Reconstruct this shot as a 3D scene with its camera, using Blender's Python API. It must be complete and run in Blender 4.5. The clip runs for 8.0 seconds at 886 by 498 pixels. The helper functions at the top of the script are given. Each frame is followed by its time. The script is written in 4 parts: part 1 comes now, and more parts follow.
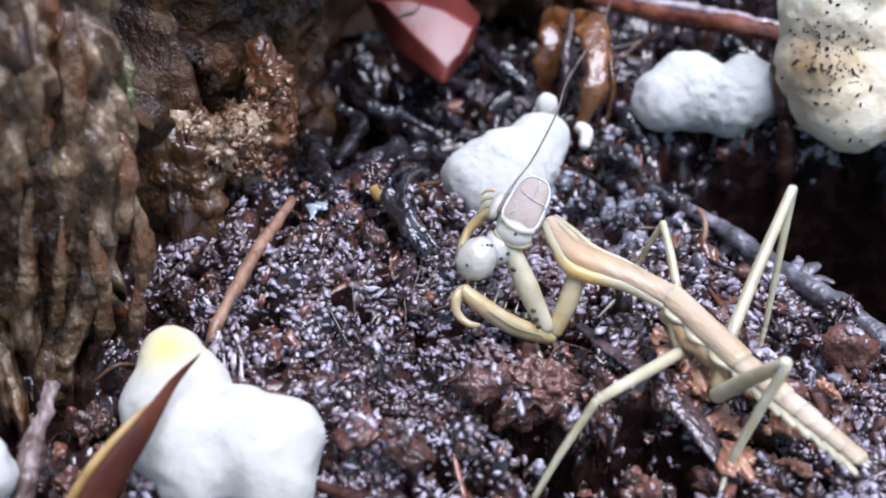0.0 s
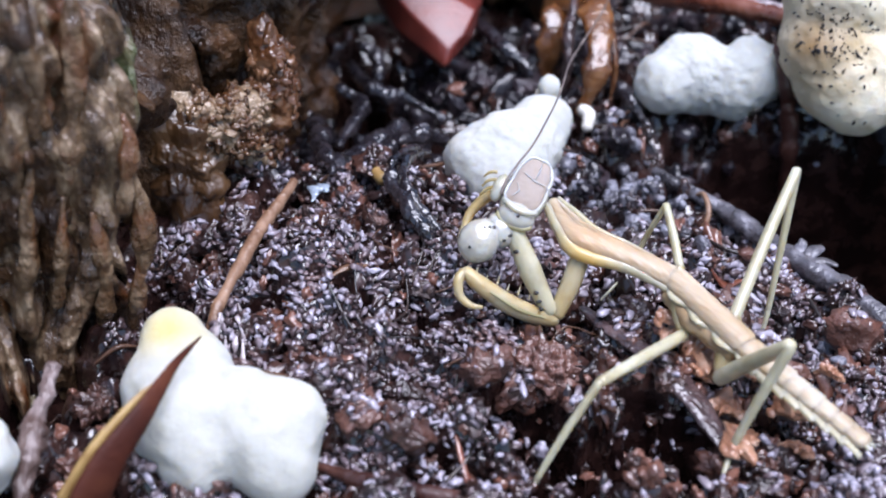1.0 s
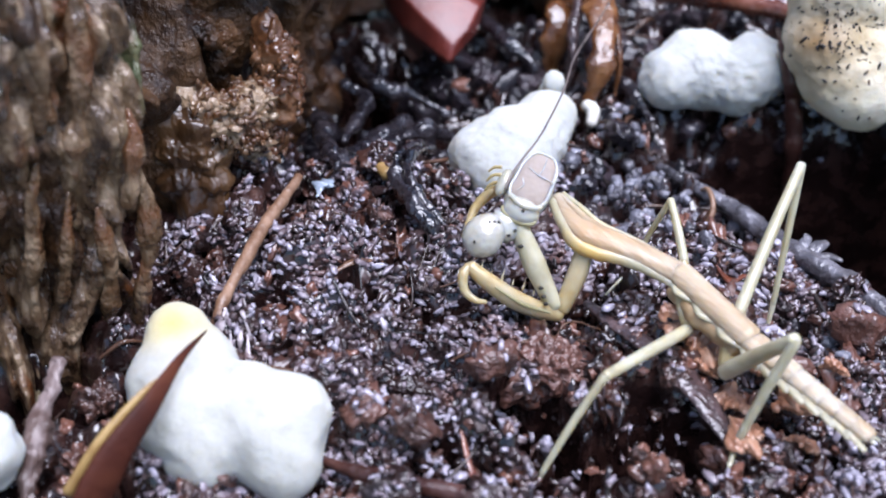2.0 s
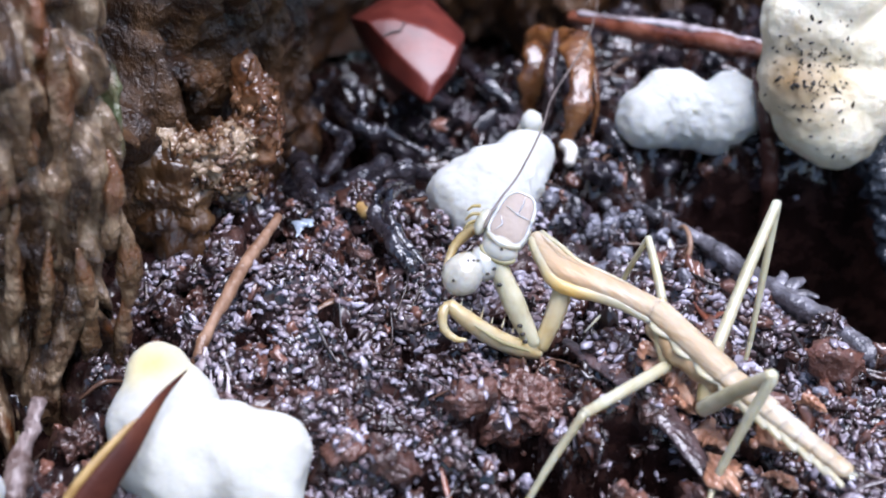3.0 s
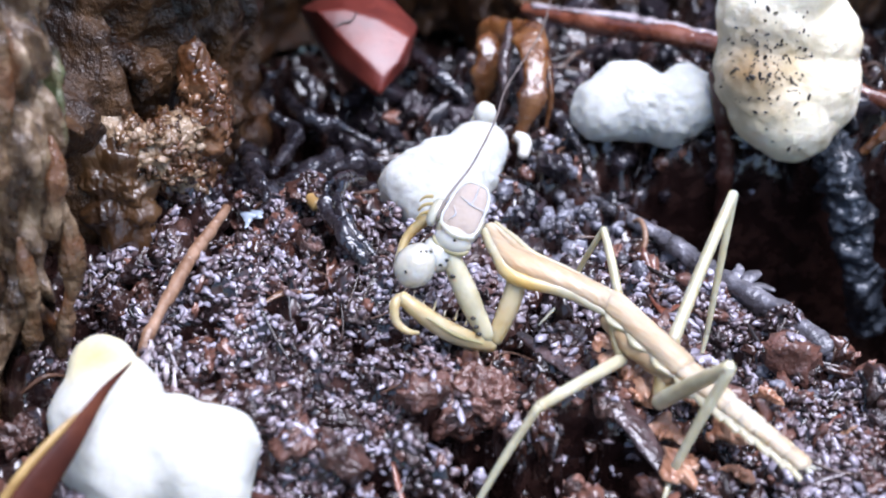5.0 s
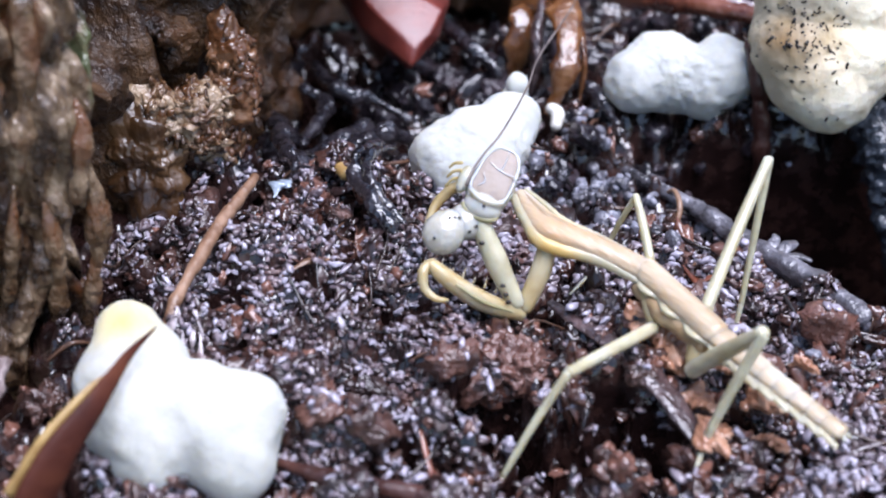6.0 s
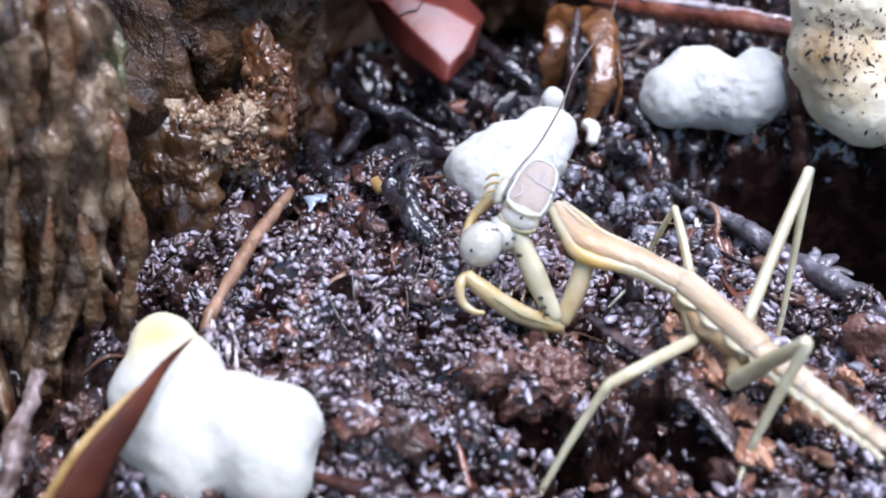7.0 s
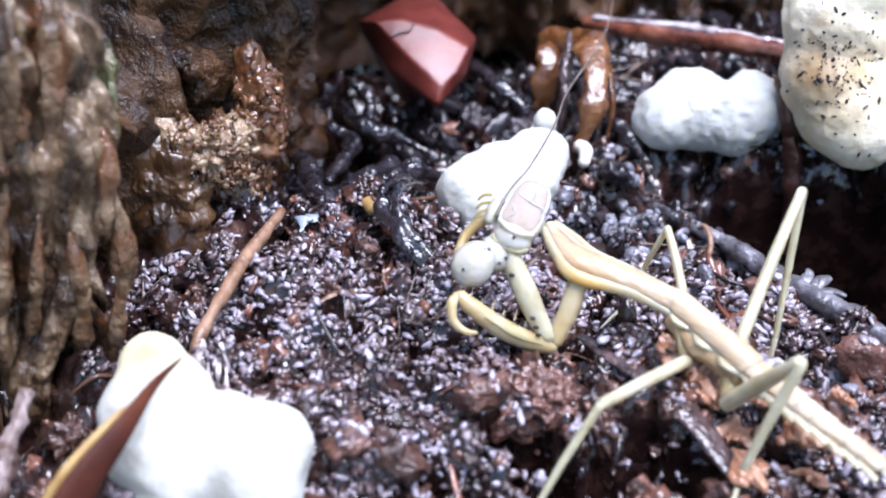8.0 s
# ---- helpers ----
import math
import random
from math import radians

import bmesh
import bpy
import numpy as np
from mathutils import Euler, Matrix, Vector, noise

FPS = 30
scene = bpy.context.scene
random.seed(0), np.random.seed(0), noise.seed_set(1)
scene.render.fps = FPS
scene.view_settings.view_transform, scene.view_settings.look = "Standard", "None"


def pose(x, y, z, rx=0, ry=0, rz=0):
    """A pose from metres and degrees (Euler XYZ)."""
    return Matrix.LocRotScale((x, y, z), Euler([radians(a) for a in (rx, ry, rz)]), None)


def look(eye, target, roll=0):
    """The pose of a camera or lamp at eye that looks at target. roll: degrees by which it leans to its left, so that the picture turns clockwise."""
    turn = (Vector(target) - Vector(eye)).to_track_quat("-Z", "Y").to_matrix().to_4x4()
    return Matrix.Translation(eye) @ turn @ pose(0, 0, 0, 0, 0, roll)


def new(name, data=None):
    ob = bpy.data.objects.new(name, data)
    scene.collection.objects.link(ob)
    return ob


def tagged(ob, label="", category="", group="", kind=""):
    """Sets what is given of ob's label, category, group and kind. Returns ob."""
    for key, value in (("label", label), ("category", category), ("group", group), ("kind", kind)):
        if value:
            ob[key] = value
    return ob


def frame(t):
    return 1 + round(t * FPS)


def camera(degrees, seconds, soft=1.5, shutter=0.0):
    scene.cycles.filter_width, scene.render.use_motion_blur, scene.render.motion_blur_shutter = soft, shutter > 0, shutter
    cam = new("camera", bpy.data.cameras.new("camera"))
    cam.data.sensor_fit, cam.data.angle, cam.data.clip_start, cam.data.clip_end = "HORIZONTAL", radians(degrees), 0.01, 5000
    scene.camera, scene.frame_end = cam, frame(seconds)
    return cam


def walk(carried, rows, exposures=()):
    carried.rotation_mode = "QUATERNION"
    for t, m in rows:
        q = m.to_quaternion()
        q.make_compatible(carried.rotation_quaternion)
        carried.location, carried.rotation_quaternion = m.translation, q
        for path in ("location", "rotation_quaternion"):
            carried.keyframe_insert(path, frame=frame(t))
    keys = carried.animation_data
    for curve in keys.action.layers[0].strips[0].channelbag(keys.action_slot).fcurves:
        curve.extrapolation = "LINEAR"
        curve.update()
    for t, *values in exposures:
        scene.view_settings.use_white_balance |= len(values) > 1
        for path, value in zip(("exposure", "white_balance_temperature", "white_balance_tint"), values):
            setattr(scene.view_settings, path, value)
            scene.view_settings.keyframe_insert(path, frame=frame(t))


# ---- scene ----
U = 0.01            # everything below is written in centimetres

cam = camera(32, 8.0, soft=1.9)
cam.data.dof.use_dof, cam.data.dof.focus_distance, cam.data.dof.aperture_fstop = True, 0.065, 64
walk(cam, [
    (0.0, pose(0.00014, -0.05498, 0.04327, 52.431, 0.049, 0.007)),
    (0.5, pose(0.00013, -0.05498, 0.04323, 52.274, -0.065, -0.074)),
    (1.0, pose(0.00005, -0.05491, 0.04299, 51.924, -0.006, 0.056)),
    (1.5, pose(0.00016, -0.05462, 0.04291, 52.059, -0.028, -0.124)),
    (1.7, pose(-0.00005, -0.05493, 0.04289, 51.854, 0.079, 0.135)),
    (2.8, pose(0.00009, -0.05515, 0.04300, 52.643, 0.024, -0.275)),
    (3.0, pose(-0.00001, -0.05535, 0.04307, 53.360, -0.162, -0.638)),
    (3.5, pose(-0.00011, -0.05571, 0.04349, 54.356, -0.422, -1.157)),
    (4.0, pose(-0.00007, -0.05544, 0.04335, 54.563, -0.651, -1.565)),
    (4.5, pose(-0.00003, -0.05542, 0.04315, 54.747, -0.765, -1.665)),
    (5.0, pose(0.00001, -0.05472, 0.04185, 53.606, -1.256, -2.035)),
    (5.2, pose(0.00004, -0.05449, 0.04126, 53.271, -1.636, -2.197)),
    (6.3, pose(0.00063, -0.05491, 0.03983, 53.628, -0.058, -0.460)),
    (6.5, pose(0.00042, -0.05471, 0.03941, 53.549, -0.276, -0.746)),
    (7.0, pose(0.00023, -0.05491, 0.03932, 54.854, 0.381, 0.030)),
    (7.5, pose(0.00015, -0.05496, 0.03933, 55.396, 0.681, 0.557)),
    (8.0, pose(0.00014, -0.05486, 0.03886, 55.918, 0.052, -0.205)),
], [(0.0, 0.36), (1.5, 0.38), (3.0, 0.50), (3.5, 0.57), (4.5, 0.70), (5.2, 0.62), (6.5, 0.46), (7.0, 0.56), (7.5, 0.66), (8.0, 0.86)])

# ---- world, sun, exposure ----
SUN_UP, SUN_TURN = 75, 115      # degrees: height, and compass turn of the sun (0: +y, clockwise)
world = bpy.data.worlds.new("world")
scene.world = world
world.use_nodes = True
wn = world.node_tree
sky = wn.nodes.new("ShaderNodeTexSky")
sky.sky_type, sky.sun_disc = "NISHITA", False
sky.sun_elevation, sky.sun_rotation = radians(SUN_UP), radians(SUN_TURN)
wn.links.new(sky.outputs[0], wn.nodes["Background"].inputs[0])
wn.nodes["Background"].inputs[1].default_value = 0.15
sun = new("sun", bpy.data.lights.new("sun", "SUN"))
sun.data.energy, sun.data.angle, sun.data.color = 5.0, radians(50), (0.94, 0.965, 1.17)
sd = Vector((math.sin(radians(SUN_TURN)) * math.cos(radians(SUN_UP)), math.cos(radians(SUN_TURN)) * math.cos(radians(SUN_UP)), math.sin(radians(SUN_UP))))
sun.matrix_world = look(sd, (0, 0, 0))


# ---- noise and shape helpers ----
def lattice(i, j, k, seed):
    h = (i.astype(np.int64) * 374761393 + j.astype(np.int64) * 668265263 + k.astype(np.int64) * 2147483647 + seed * 144665) & 0xFFFFFFFF
    h = ((h ^ (h >> 13)) * 1274126177) & 0xFFFFFFFF
    h = ((h ^ (h >> 16)) * 2246822519) & 0xFFFFFFFF
    return ((h ^ (h >> 15)) & 0xFFFF) / 65535.0 * 2 - 1


def value_noise(p, seed=0):
    p = np.asarray(p, float)
    i = np.floor(p)
    f = p - i
    f = f * f * f * (f * (f * 6 - 15) + 10)
    x, y, z = i[:, 0], i[:, 1], i[:, 2]
    out = 0
    for dx in (0, 1):
        for dy in (0, 1):
            for dz in (0, 1):
                w = (f[:, 0] if dx else 1 - f[:, 0]) * (f[:, 1] if dy else 1 - f[:, 1]) * (f[:, 2] if dz else 1 - f[:, 2])
                out = out + w * lattice(x + dx, y + dy, z + dz, seed)
    return out


def fbm(p, octaves=4, seed=0, gain=0.5):
    p, out, a = np.asarray(p, float), 0, 1.0
    for o in range(octaves):
        out = out + a * value_noise(p + 17.3 * o, seed + o)
        p, a = p * 2.03, a * gain
    return out


ORIGIN = {}


def thing(name, origin, label, category, group="", kind=""):
    ob = new(name)
    ob.location = Vector(origin) * U
    ob.empty_display_size = 0.002
    ORIGIN[ob.name] = np.array(origin, float)
    return tagged(ob, label, category, group, kind)


def mesh_object(name, verts, faces, material, origin=(0, 0, 0), smooth=True):
    me = bpy.data.meshes.new(name)
    v = (np.asarray(verts, float) - np.asarray(origin, float)) * U
    if isinstance(faces, list):
        me.from_pydata(v.tolist(), [], faces)
    else:
        n, k = faces.shape
        me.vertices.add(len(v))
        me.vertices.foreach_set("co", v.astype(np.float32).ravel())
        me.loops.add(n * k)
        me.loops.foreach_set("vertex_index", faces.astype(np.int32).ravel())
        me.polygons.add(n)
        me.polygons.foreach_set("loop_start", np.arange(0, n * k, k, dtype=np.int32))
        me.update(calc_edges=True)
    if smooth:
        me.shade_smooth()
    me.materials.append(material)
    return new(name, me)


def part(name, shape, material, parent, label="", kind="", smooth=True):
    """One mesh under a thing or part; shape is (verts, faces) in world centimetres."""
    o = ORIGIN[parent.name]
    ob = mesh_object(name, shape[0], shape[1], material, o, smooth)
    ob.parent = parent
    ORIGIN[ob.name] = o
    return tagged(ob, label, kind=kind)


def single(name, shape, material, origin, label, category, group="", kind="", smooth=True):
    """A thing of one mesh."""
    ob = mesh_object(name, shape[0], shape[1], material, origin, smooth)
    ob.location = Vector(origin) * U
    ORIGIN[ob.name] = np.array(origin, float)
    return tagged(ob, label, category, group, kind)


def join(*shapes):
    vs, fs, n = [], [], 0
    for v, f in shapes:
        vs.append(np.asarray(v, float))
        fs += [[i + n for i in q] for q in f]
        n += len(v)
    return np.concatenate(vs), fs


def spline(points, n):
    p = np.asarray(points, float)
    if len(p) == 2:
        return p[0] + (p[1] - p[0]) * np.linspace(0, 1, n)[:, None]
    q = np.vstack([2 * p[0] - p[1], p, 2 * p[-1] - p[-2]])
    out = []
    for u in np.linspace(0, len(p) - 1, n):
        i = min(int(u), len(p) - 2)
        t = u - i
        a, b, c, d = q[i:i + 4]
        out.append(0.5 * (2 * b + (c - a) * t + (2 * a - 5 * b + 4 * c - d) * t * t + (3 * b - a - 3 * c + d) * t ** 3))
    return np.array(out)


def tube(points, radii, seg=12, n=24, flat=1.0, up=(0, 0, 1), rough=0.0, grain=8.0, seed=0):
    """A swept limb with rounded ends; flat squeezes it along up, rough makes its skin uneven."""
    c = spline(points, n)
    r = np.interp(np.linspace(0, 1, n), np.linspace(0, 1, len(radii)), radii)
    tan = np.gradient(c, axis=0)
    tan /= np.linalg.norm(tan, axis=1)[:, None]
    ref = np.asarray(up, float)
    side = np.cross(tan, ref)
    side /= np.linalg.norm(side, axis=1)[:, None] + 1e-9
    nor = np.cross(side, tan)
    c = np.vstack([c[0] - tan[0] * r[0] * 0.6, c[0] - tan[0] * r[0] * 0.35, c, c[-1] + tan[-1] * r[-1] * 0.35, c[-1] + tan[-1] * r[-1] * 0.6])
    r = np.concatenate([[r[0] * 0.35, r[0] * 0.8], r, [r[-1] * 0.8, r[-1] * 0.35]])
    side, nor = np.vstack([side[:1]] * 2 + [side] + [side[-1:]] * 2), np.vstack([nor[:1]] * 2 + [nor] + [nor[-1:]] * 2)
    a = np.linspace(0, 2 * np.pi, seg, endpoint=False)
    d = side[:, None, :] * np.cos(a)[None, :, None] + nor[:, None, :] * (np.sin(a) * flat)[None, :, None]
    v = c[:, None, :] + d * r[:, None, None]
    v = v.reshape(-1, 3)
    if rough:
        k = fbm(v * grain, 5, seed, 0.55)
        v = v + (d * r[:, None, None]).reshape(-1, 3) * (rough * k)[:, None]
    m = len(c)
    f = [[i * seg + j, (i + 1) * seg + j, (i + 1) * seg + (j + 1) % seg, i * seg + (j + 1) % seg] for i in range(m - 1) for j in range(seg)]
    f += [list(range(seg)), [(m - 1) * seg + j for j in range(seg)][::-1]]
    return v, f


def ico(level):
    bm = bmesh.new()
    bmesh.ops.create_icosphere(bm, subdivisions=level, radius=1.0)
    v = np.array([q.co[:] for q in bm.verts])
    f = [[q.index for q in p.verts] for p in bm.faces]
    bm.free()
    return v / np.linalg.norm(v, axis=1)[:, None], f


def lobes_sdf(p, lobes, k):
    d = None
    for x, y, z, r in lobes:
        e = np.linalg.norm(p - np.array((x, y, z)), axis=1) - r
        d = e if d is None else np.minimum(d, e) - np.maximum(k - np.abs(d - e), 0) ** 2 / (4 * k)
    return d


def lump(lobes, level=5, k=0.08, bumps=((6, 0.02),), seed=0):
    """A lump grown from melted-together balls, with bumps of (frequency per cm, height in cm)."""
    d, f = ico(level)
    L = np.array(lobes)
    c = (L[:, :3] * (L[:, 3:] ** 3)).sum(0) / (L[:, 3] ** 3).sum()
    r = np.full(len(d), max(np.linalg.norm(L[:, :3] - c, axis=1) + L[:, 3]) + k)
    for _ in range(60):
        r = np.maximum(r - 0.8 * lobes_sdf(c + d * r[:, None], lobes, k), 0.01)
    v = c + d * r[:, None]
    for q, (freq, h) in enumerate(bumps):
        n = fbm(v * freq, 3, seed + 7 * q)
        v = v + d * (h * n)[:, None]
    return v, f


def ellipsoid(c, axes, r, level=3, rough=0.0, freq=6.0, seed=0):
    """A ball squeezed to radii r along the given three axes."""
    d, f = ico(level)
    A = np.array([np.asarray(a, float) / np.linalg.norm(a) for a in axes])
    v = np.asarray(c, float) + (d * np.asarray(r)) @ A
    if rough:
        v = v + (v - np.asarray(c, float)) * (rough * fbm(v * freq, 3, seed))[:, None]
    return v, f


def scatter(template, places, scales, turns, stretch):
    """Many copies of a small shape in one mesh."""
    tv, tf = template
    tf = np.array(tf)
    n, m = len(places), len(tv)
    a, b, c = turns.T
    ca, sa, cb, sb, cc, sc = np.cos(a), np.sin(a), np.cos(b), np.sin(b), np.cos(c), np.sin(c)
    R = np.empty((n, 3, 3))
    R[:, 0] = np.stack([cb * cc, -cb * sc, sb], 1)
    R[:, 1] = np.stack([ca * sc + sa * sb * cc, ca * cc - sa * sb * sc, -sa * cb], 1)
    R[:, 2] = np.stack([sa * sc - ca * sb * cc, sa * cc + ca * sb * sc, ca * cb], 1)
    v = tv[None] * stretch[:, None, :] * scales[:, None, None]
    v = np.einsum("nij,nmj->nmi", R, v) + places[:, None, :]
    f = tf[None] + (np.arange(n) * m)[:, None, None]
    return v.reshape(-1, 3), f.reshape(-1, tf.shape[1])


def mixed(kinds, level, place, r, turn, st, seed, amp=0.5, freq=1.7, knobs=0.0):
    """Pieces of several rough shapes in one mesh."""
    base, tf = ico(level)
    vs, fs, m = [], [], 0
    for k in range(kinds):
        i = np.arange(k, len(place), kinds)
        q = 1 + amp * fbm(base * freq + 9 * k, 2, seed + k)
        if knobs:
            q = q + knobs * np.abs(fbm(base * 4.5 + 5 * k, 2, seed + 50 + k))
        v, f = scatter((base * q[:, None], tf), place[i], r[i], turn[i], st[i])
        fs.append(f + m)
        vs.append(v)
        m += len(v)
    return np.concatenate(vs), np.concatenate(fs)


def strew(name, kinds, level, place, r, turn, st, seed, shape, material_, label, category, group):
    """Loose pieces, each an object of its own, on a few shared rough shapes."""
    base, f = ico(level)
    amp, freq, knobs = shape
    meshes = []
    for k in range(kinds):
        q = 1 + amp * fbm(base * freq + 9 * k, 3, seed + k) + knobs * np.abs(fbm(base * 4.5 + 5 * k, 3, seed + 50 + k))
        first = mesh_object(name, base * q[:, None] * 0.05, f, material_)
        meshes.append(first.data)
        bpy.data.objects.remove(first)
    for k in range(len(place)):
        ob = tagged(new(name, meshes[k % kinds]), label, category, group)
        ob.matrix_basis = Matrix.LocRotScale(Vector(place[k]) * U, Euler(turn[k]), Vector(st[k]) * (r[k] / 0.05))


# ---- materials ----
def material(name, stops, scale=20.0, detail=6.0, rough=(0.4, 0.6), bump=0.3, bump_scale=60.0, stretch=(1, 1, 1), patch=None, patch2=None,
             spot=None, coat=0.0, island=0.0, sss=0.0, depth=0.006, fine=1.5, along=None, cells=0.0, film=0.08, each=False, gloss=0.5):
    """stops: colours along a noise; patch: (colour, frequency, from, to) of stains; spot: (x, y, z, radius, colour); lengths in cm."""
    m = bpy.data.materials.new(name)
    m.use_nodes = True
    t = m.node_tree
    N, Lk = t.nodes.new, t.links.new
    b = t.nodes["Principled BSDF"]
    co = N("ShaderNodeTexCoord")
    mp = N("ShaderNodeMapping")
    mp.inputs["Scale"].default_value = [100 * s for s in stretch]
    if along is not None:       # streaks run along this compass direction (degrees from +x)
        mp.vector_type = "TEXTURE"
        mp.inputs["Scale"].default_value = [0.01 / s for s in stretch]
        mp.inputs["Rotation"].default_value = (0, 0, radians(along))
    Lk(co.outputs["Object"], mp.inputs["Vector"])

    def noise_node(freq, det, w=0.6):
        n = N("ShaderNodeTexNoise")
        n.inputs["Scale"].default_value, n.inputs["Detail"].default_value, n.inputs["Roughness"].default_value = freq, det, w
        Lk(mp.outputs[0], n.inputs["Vector"])
        return n
    n1 = noise_node(scale, detail)
    fac = n1.outputs["Fac"]
    if island:
        g = N("ShaderNodeObjectInfo" if each else "ShaderNodeNewGeometry")
        mx = N("ShaderNodeMath")
        mx.operation = "MULTIPLY_ADD"
        sub = N("ShaderNodeMath")
        sub.operation = "SUBTRACT"
        sub.inputs[1].default_value = 0.5
        Lk(g.outputs["Random" if each else "Random Per Island"], sub.inputs[0])
        Lk(sub.outputs[0], mx.inputs[0])
        mx.inputs[1].default_value = island
        Lk(fac, mx.inputs[2])
        fac = mx.outputs[0]
    ramp = N("ShaderNodeValToRGB")
    e = ramp.color_ramp.elements
    lo, hi = 0.3, 0.7
    for i, col in enumerate(stops):
        pos = lo + (hi - lo) * i / max(1, len(stops) - 1)
        el = e[i] if i < 2 else e.new(pos)
        el.position, el.color = pos, (*col, 1)
    Lk(fac, ramp.inputs[0])
    colour = ramp.outputs[0]

    def over(colour, mask, col):
        mix = N("ShaderNodeMix")
        mix.data_type = "RGBA"
        Lk(mask, mix.inputs["Factor"])
        Lk(colour, mix.inputs["A"])
        mix.inputs["B"].default_value = (*col, 1)
        return mix.outputs["Result"]
    for p in (patch, patch2):
        if p:
            n = noise_node(p[1], 4)
            mr = N("ShaderNodeMapRange")
            mr.inputs["From Min"].default_value, mr.inputs["From Max"].default_value = p[2], p[3]
            Lk(n.outputs["Fac"], mr.inputs["Value"])
            colour = over(colour, mr.outputs[0], p[0])
    if spot:
        dist = N("ShaderNodeVectorMath")
        dist.operation = "DISTANCE"
        Lk(co.outputs["Object"], dist.inputs[0])
        dist.inputs[1].default_value = [U * s for s in spot[:3]]
        mr = N("ShaderNodeMapRange")
        mr.inputs["From Min"].default_value, mr.inputs["From Max"].default_value = spot[3] * U, 0.0
        Lk(dist.outputs["Value"], mr.inputs["Value"])
        colour = over(colour, mr.outputs[0], spot[4])
    Lk(colour, b.inputs["Base Color"])
    n2 = noise_node(bump_scale, fine)
    height = n2.outputs["Fac"]
    if cells:                   # rounded grains, this many to a centimetre, pushed about by the noise
        vo = N("ShaderNodeTexVoronoi")
        vo.feature = "SMOOTH_F1"
        vo.inputs["Scale"].default_value, vo.inputs["Smoothness"].default_value = cells, 0.35
        wob = N("ShaderNodeVectorMath")
        wob.operation = "MULTIPLY_ADD"
        wn_ = noise_node(cells * 0.35, 2)
        Lk(wn_.outputs["Color"], wob.inputs[0])
        wob.inputs[1].default_value = (1.6 / cells,) * 3
        Lk(mp.outputs[0], wob.inputs[2])
        Lk(wob.outputs[0], vo.inputs["Vector"])
        mix2 = N("ShaderNodeMath")
        mix2.operation = "MULTIPLY_ADD"
        Lk(vo.outputs["Distance"], mix2.inputs[0])
        mix2.inputs[1].default_value = -1.0
        Lk(height, mix2.inputs[2])
        height = mix2.outputs[0]
    rr = N("ShaderNodeMapRange")
    rr.inputs["From Min"].default_value, rr.inputs["From Max"].default_value = 0.35, 0.65
    rr.inputs["To Min"].default_value, rr.inputs["To Max"].default_value = rough
    Lk(n1.outputs["Fac"], rr.inputs["Value"])
    Lk(rr.outputs[0], b.inputs["Roughness"])
    bp = N("ShaderNodeBump")
    bp.inputs["Strength"].default_value, bp.inputs["Distance"].default_value = bump, depth * U
    Lk(height, bp.inputs["Height"])
    Lk(bp.outputs[0], b.inputs["Normal"])
    Lk(bp.outputs[0], b.inputs["Coat Normal"])
    b.inputs["Coat Weight"].default_value, b.inputs["Coat Roughness"].default_value = coat, film
    b.inputs["Subsurface Weight"].default_value = sss
    b.inputs["Specular IOR Level"].default_value = gloss
    b.inputs["Subsurface Radius"].default_value, b.inputs["Subsurface Scale"].default_value = (1.0, 0.8, 0.5), 0.0009
    return m


M_SOIL = material("wet_soil", [(0.006, 0.003, 0.003), (0.018, 0.008, 0.007), (0.06, 0.026, 0.020)], 9, 6, (0.16, 0.35), 0.7, 22, coat=1.0, depth=0.010, fine=1.5)
M_CRUMB = material("wet_crumbs", [(0.012, 0.005, 0.004), (0.055, 0.021, 0.014), (0.16, 0.068, 0.046)], 6, 4, (0.2, 0.4), 0.7, 26, coat=0.8, island=0.6, depth=0.010, fine=1.5, film=0.15)
M_LUMP = material("wet_lumps", [(0.017, 0.007, 0.006), (0.049, 0.020, 0.014), (0.118, 0.050, 0.035)], 9, 6, (0.25, 0.5), 1.0, 30, coat=0.7, island=0.5, depth=0.024, fine=2.5, film=0.18, each=True)
M_FIBRE = material("dark_fibres", [(0.008, 0.007, 0.008), (0.03, 0.018, 0.014), (0.10, 0.05, 0.03)], 6, 3, (0.2, 0.4), 0.5, 60, coat=0.3, island=0.6)
# brown rotten wood, darker than the bark plate: the recess's shade is in it
M_WOOD = material("rotten_wood_with_shade", [(0.007, 0.003, 0.002), (0.027, 0.012, 0.006), (0.077, 0.037, 0.015), (0.163, 0.082, 0.036)], 6, 8, (0.3, 0.55), 1.0, 34, (1, 1, 0.8),
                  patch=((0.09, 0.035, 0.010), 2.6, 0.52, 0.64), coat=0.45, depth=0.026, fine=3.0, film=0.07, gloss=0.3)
M_BARK = material("wet_bark", [(0.010, 0.005, 0.003), (0.034, 0.017, 0.009), (0.105, 0.060, 0.031), (0.22, 0.145, 0.082), (0.42, 0.32, 0.22)], 10, 7, (0.2, 0.45), 1.0, 34, (1, 1, 0.5), patch=((0.085, 0.115, 0.040), 2.0, 0.51, 0.62),
                  patch2=((0.15, 0.050, 0.015), 3.2, 0.57, 0.65), coat=1.0, depth=0.026, fine=3.5, film=0.07, gloss=0.4)
M_BARKCHUNK = material("orange_bark", [(0.035, 0.013, 0.006), (0.12, 0.045, 0.016), (0.25, 0.12, 0.055)], 7, 7, (0.18, 0.4), 0.9, 26, coat=1.0, depth=0.012, film=0.12)
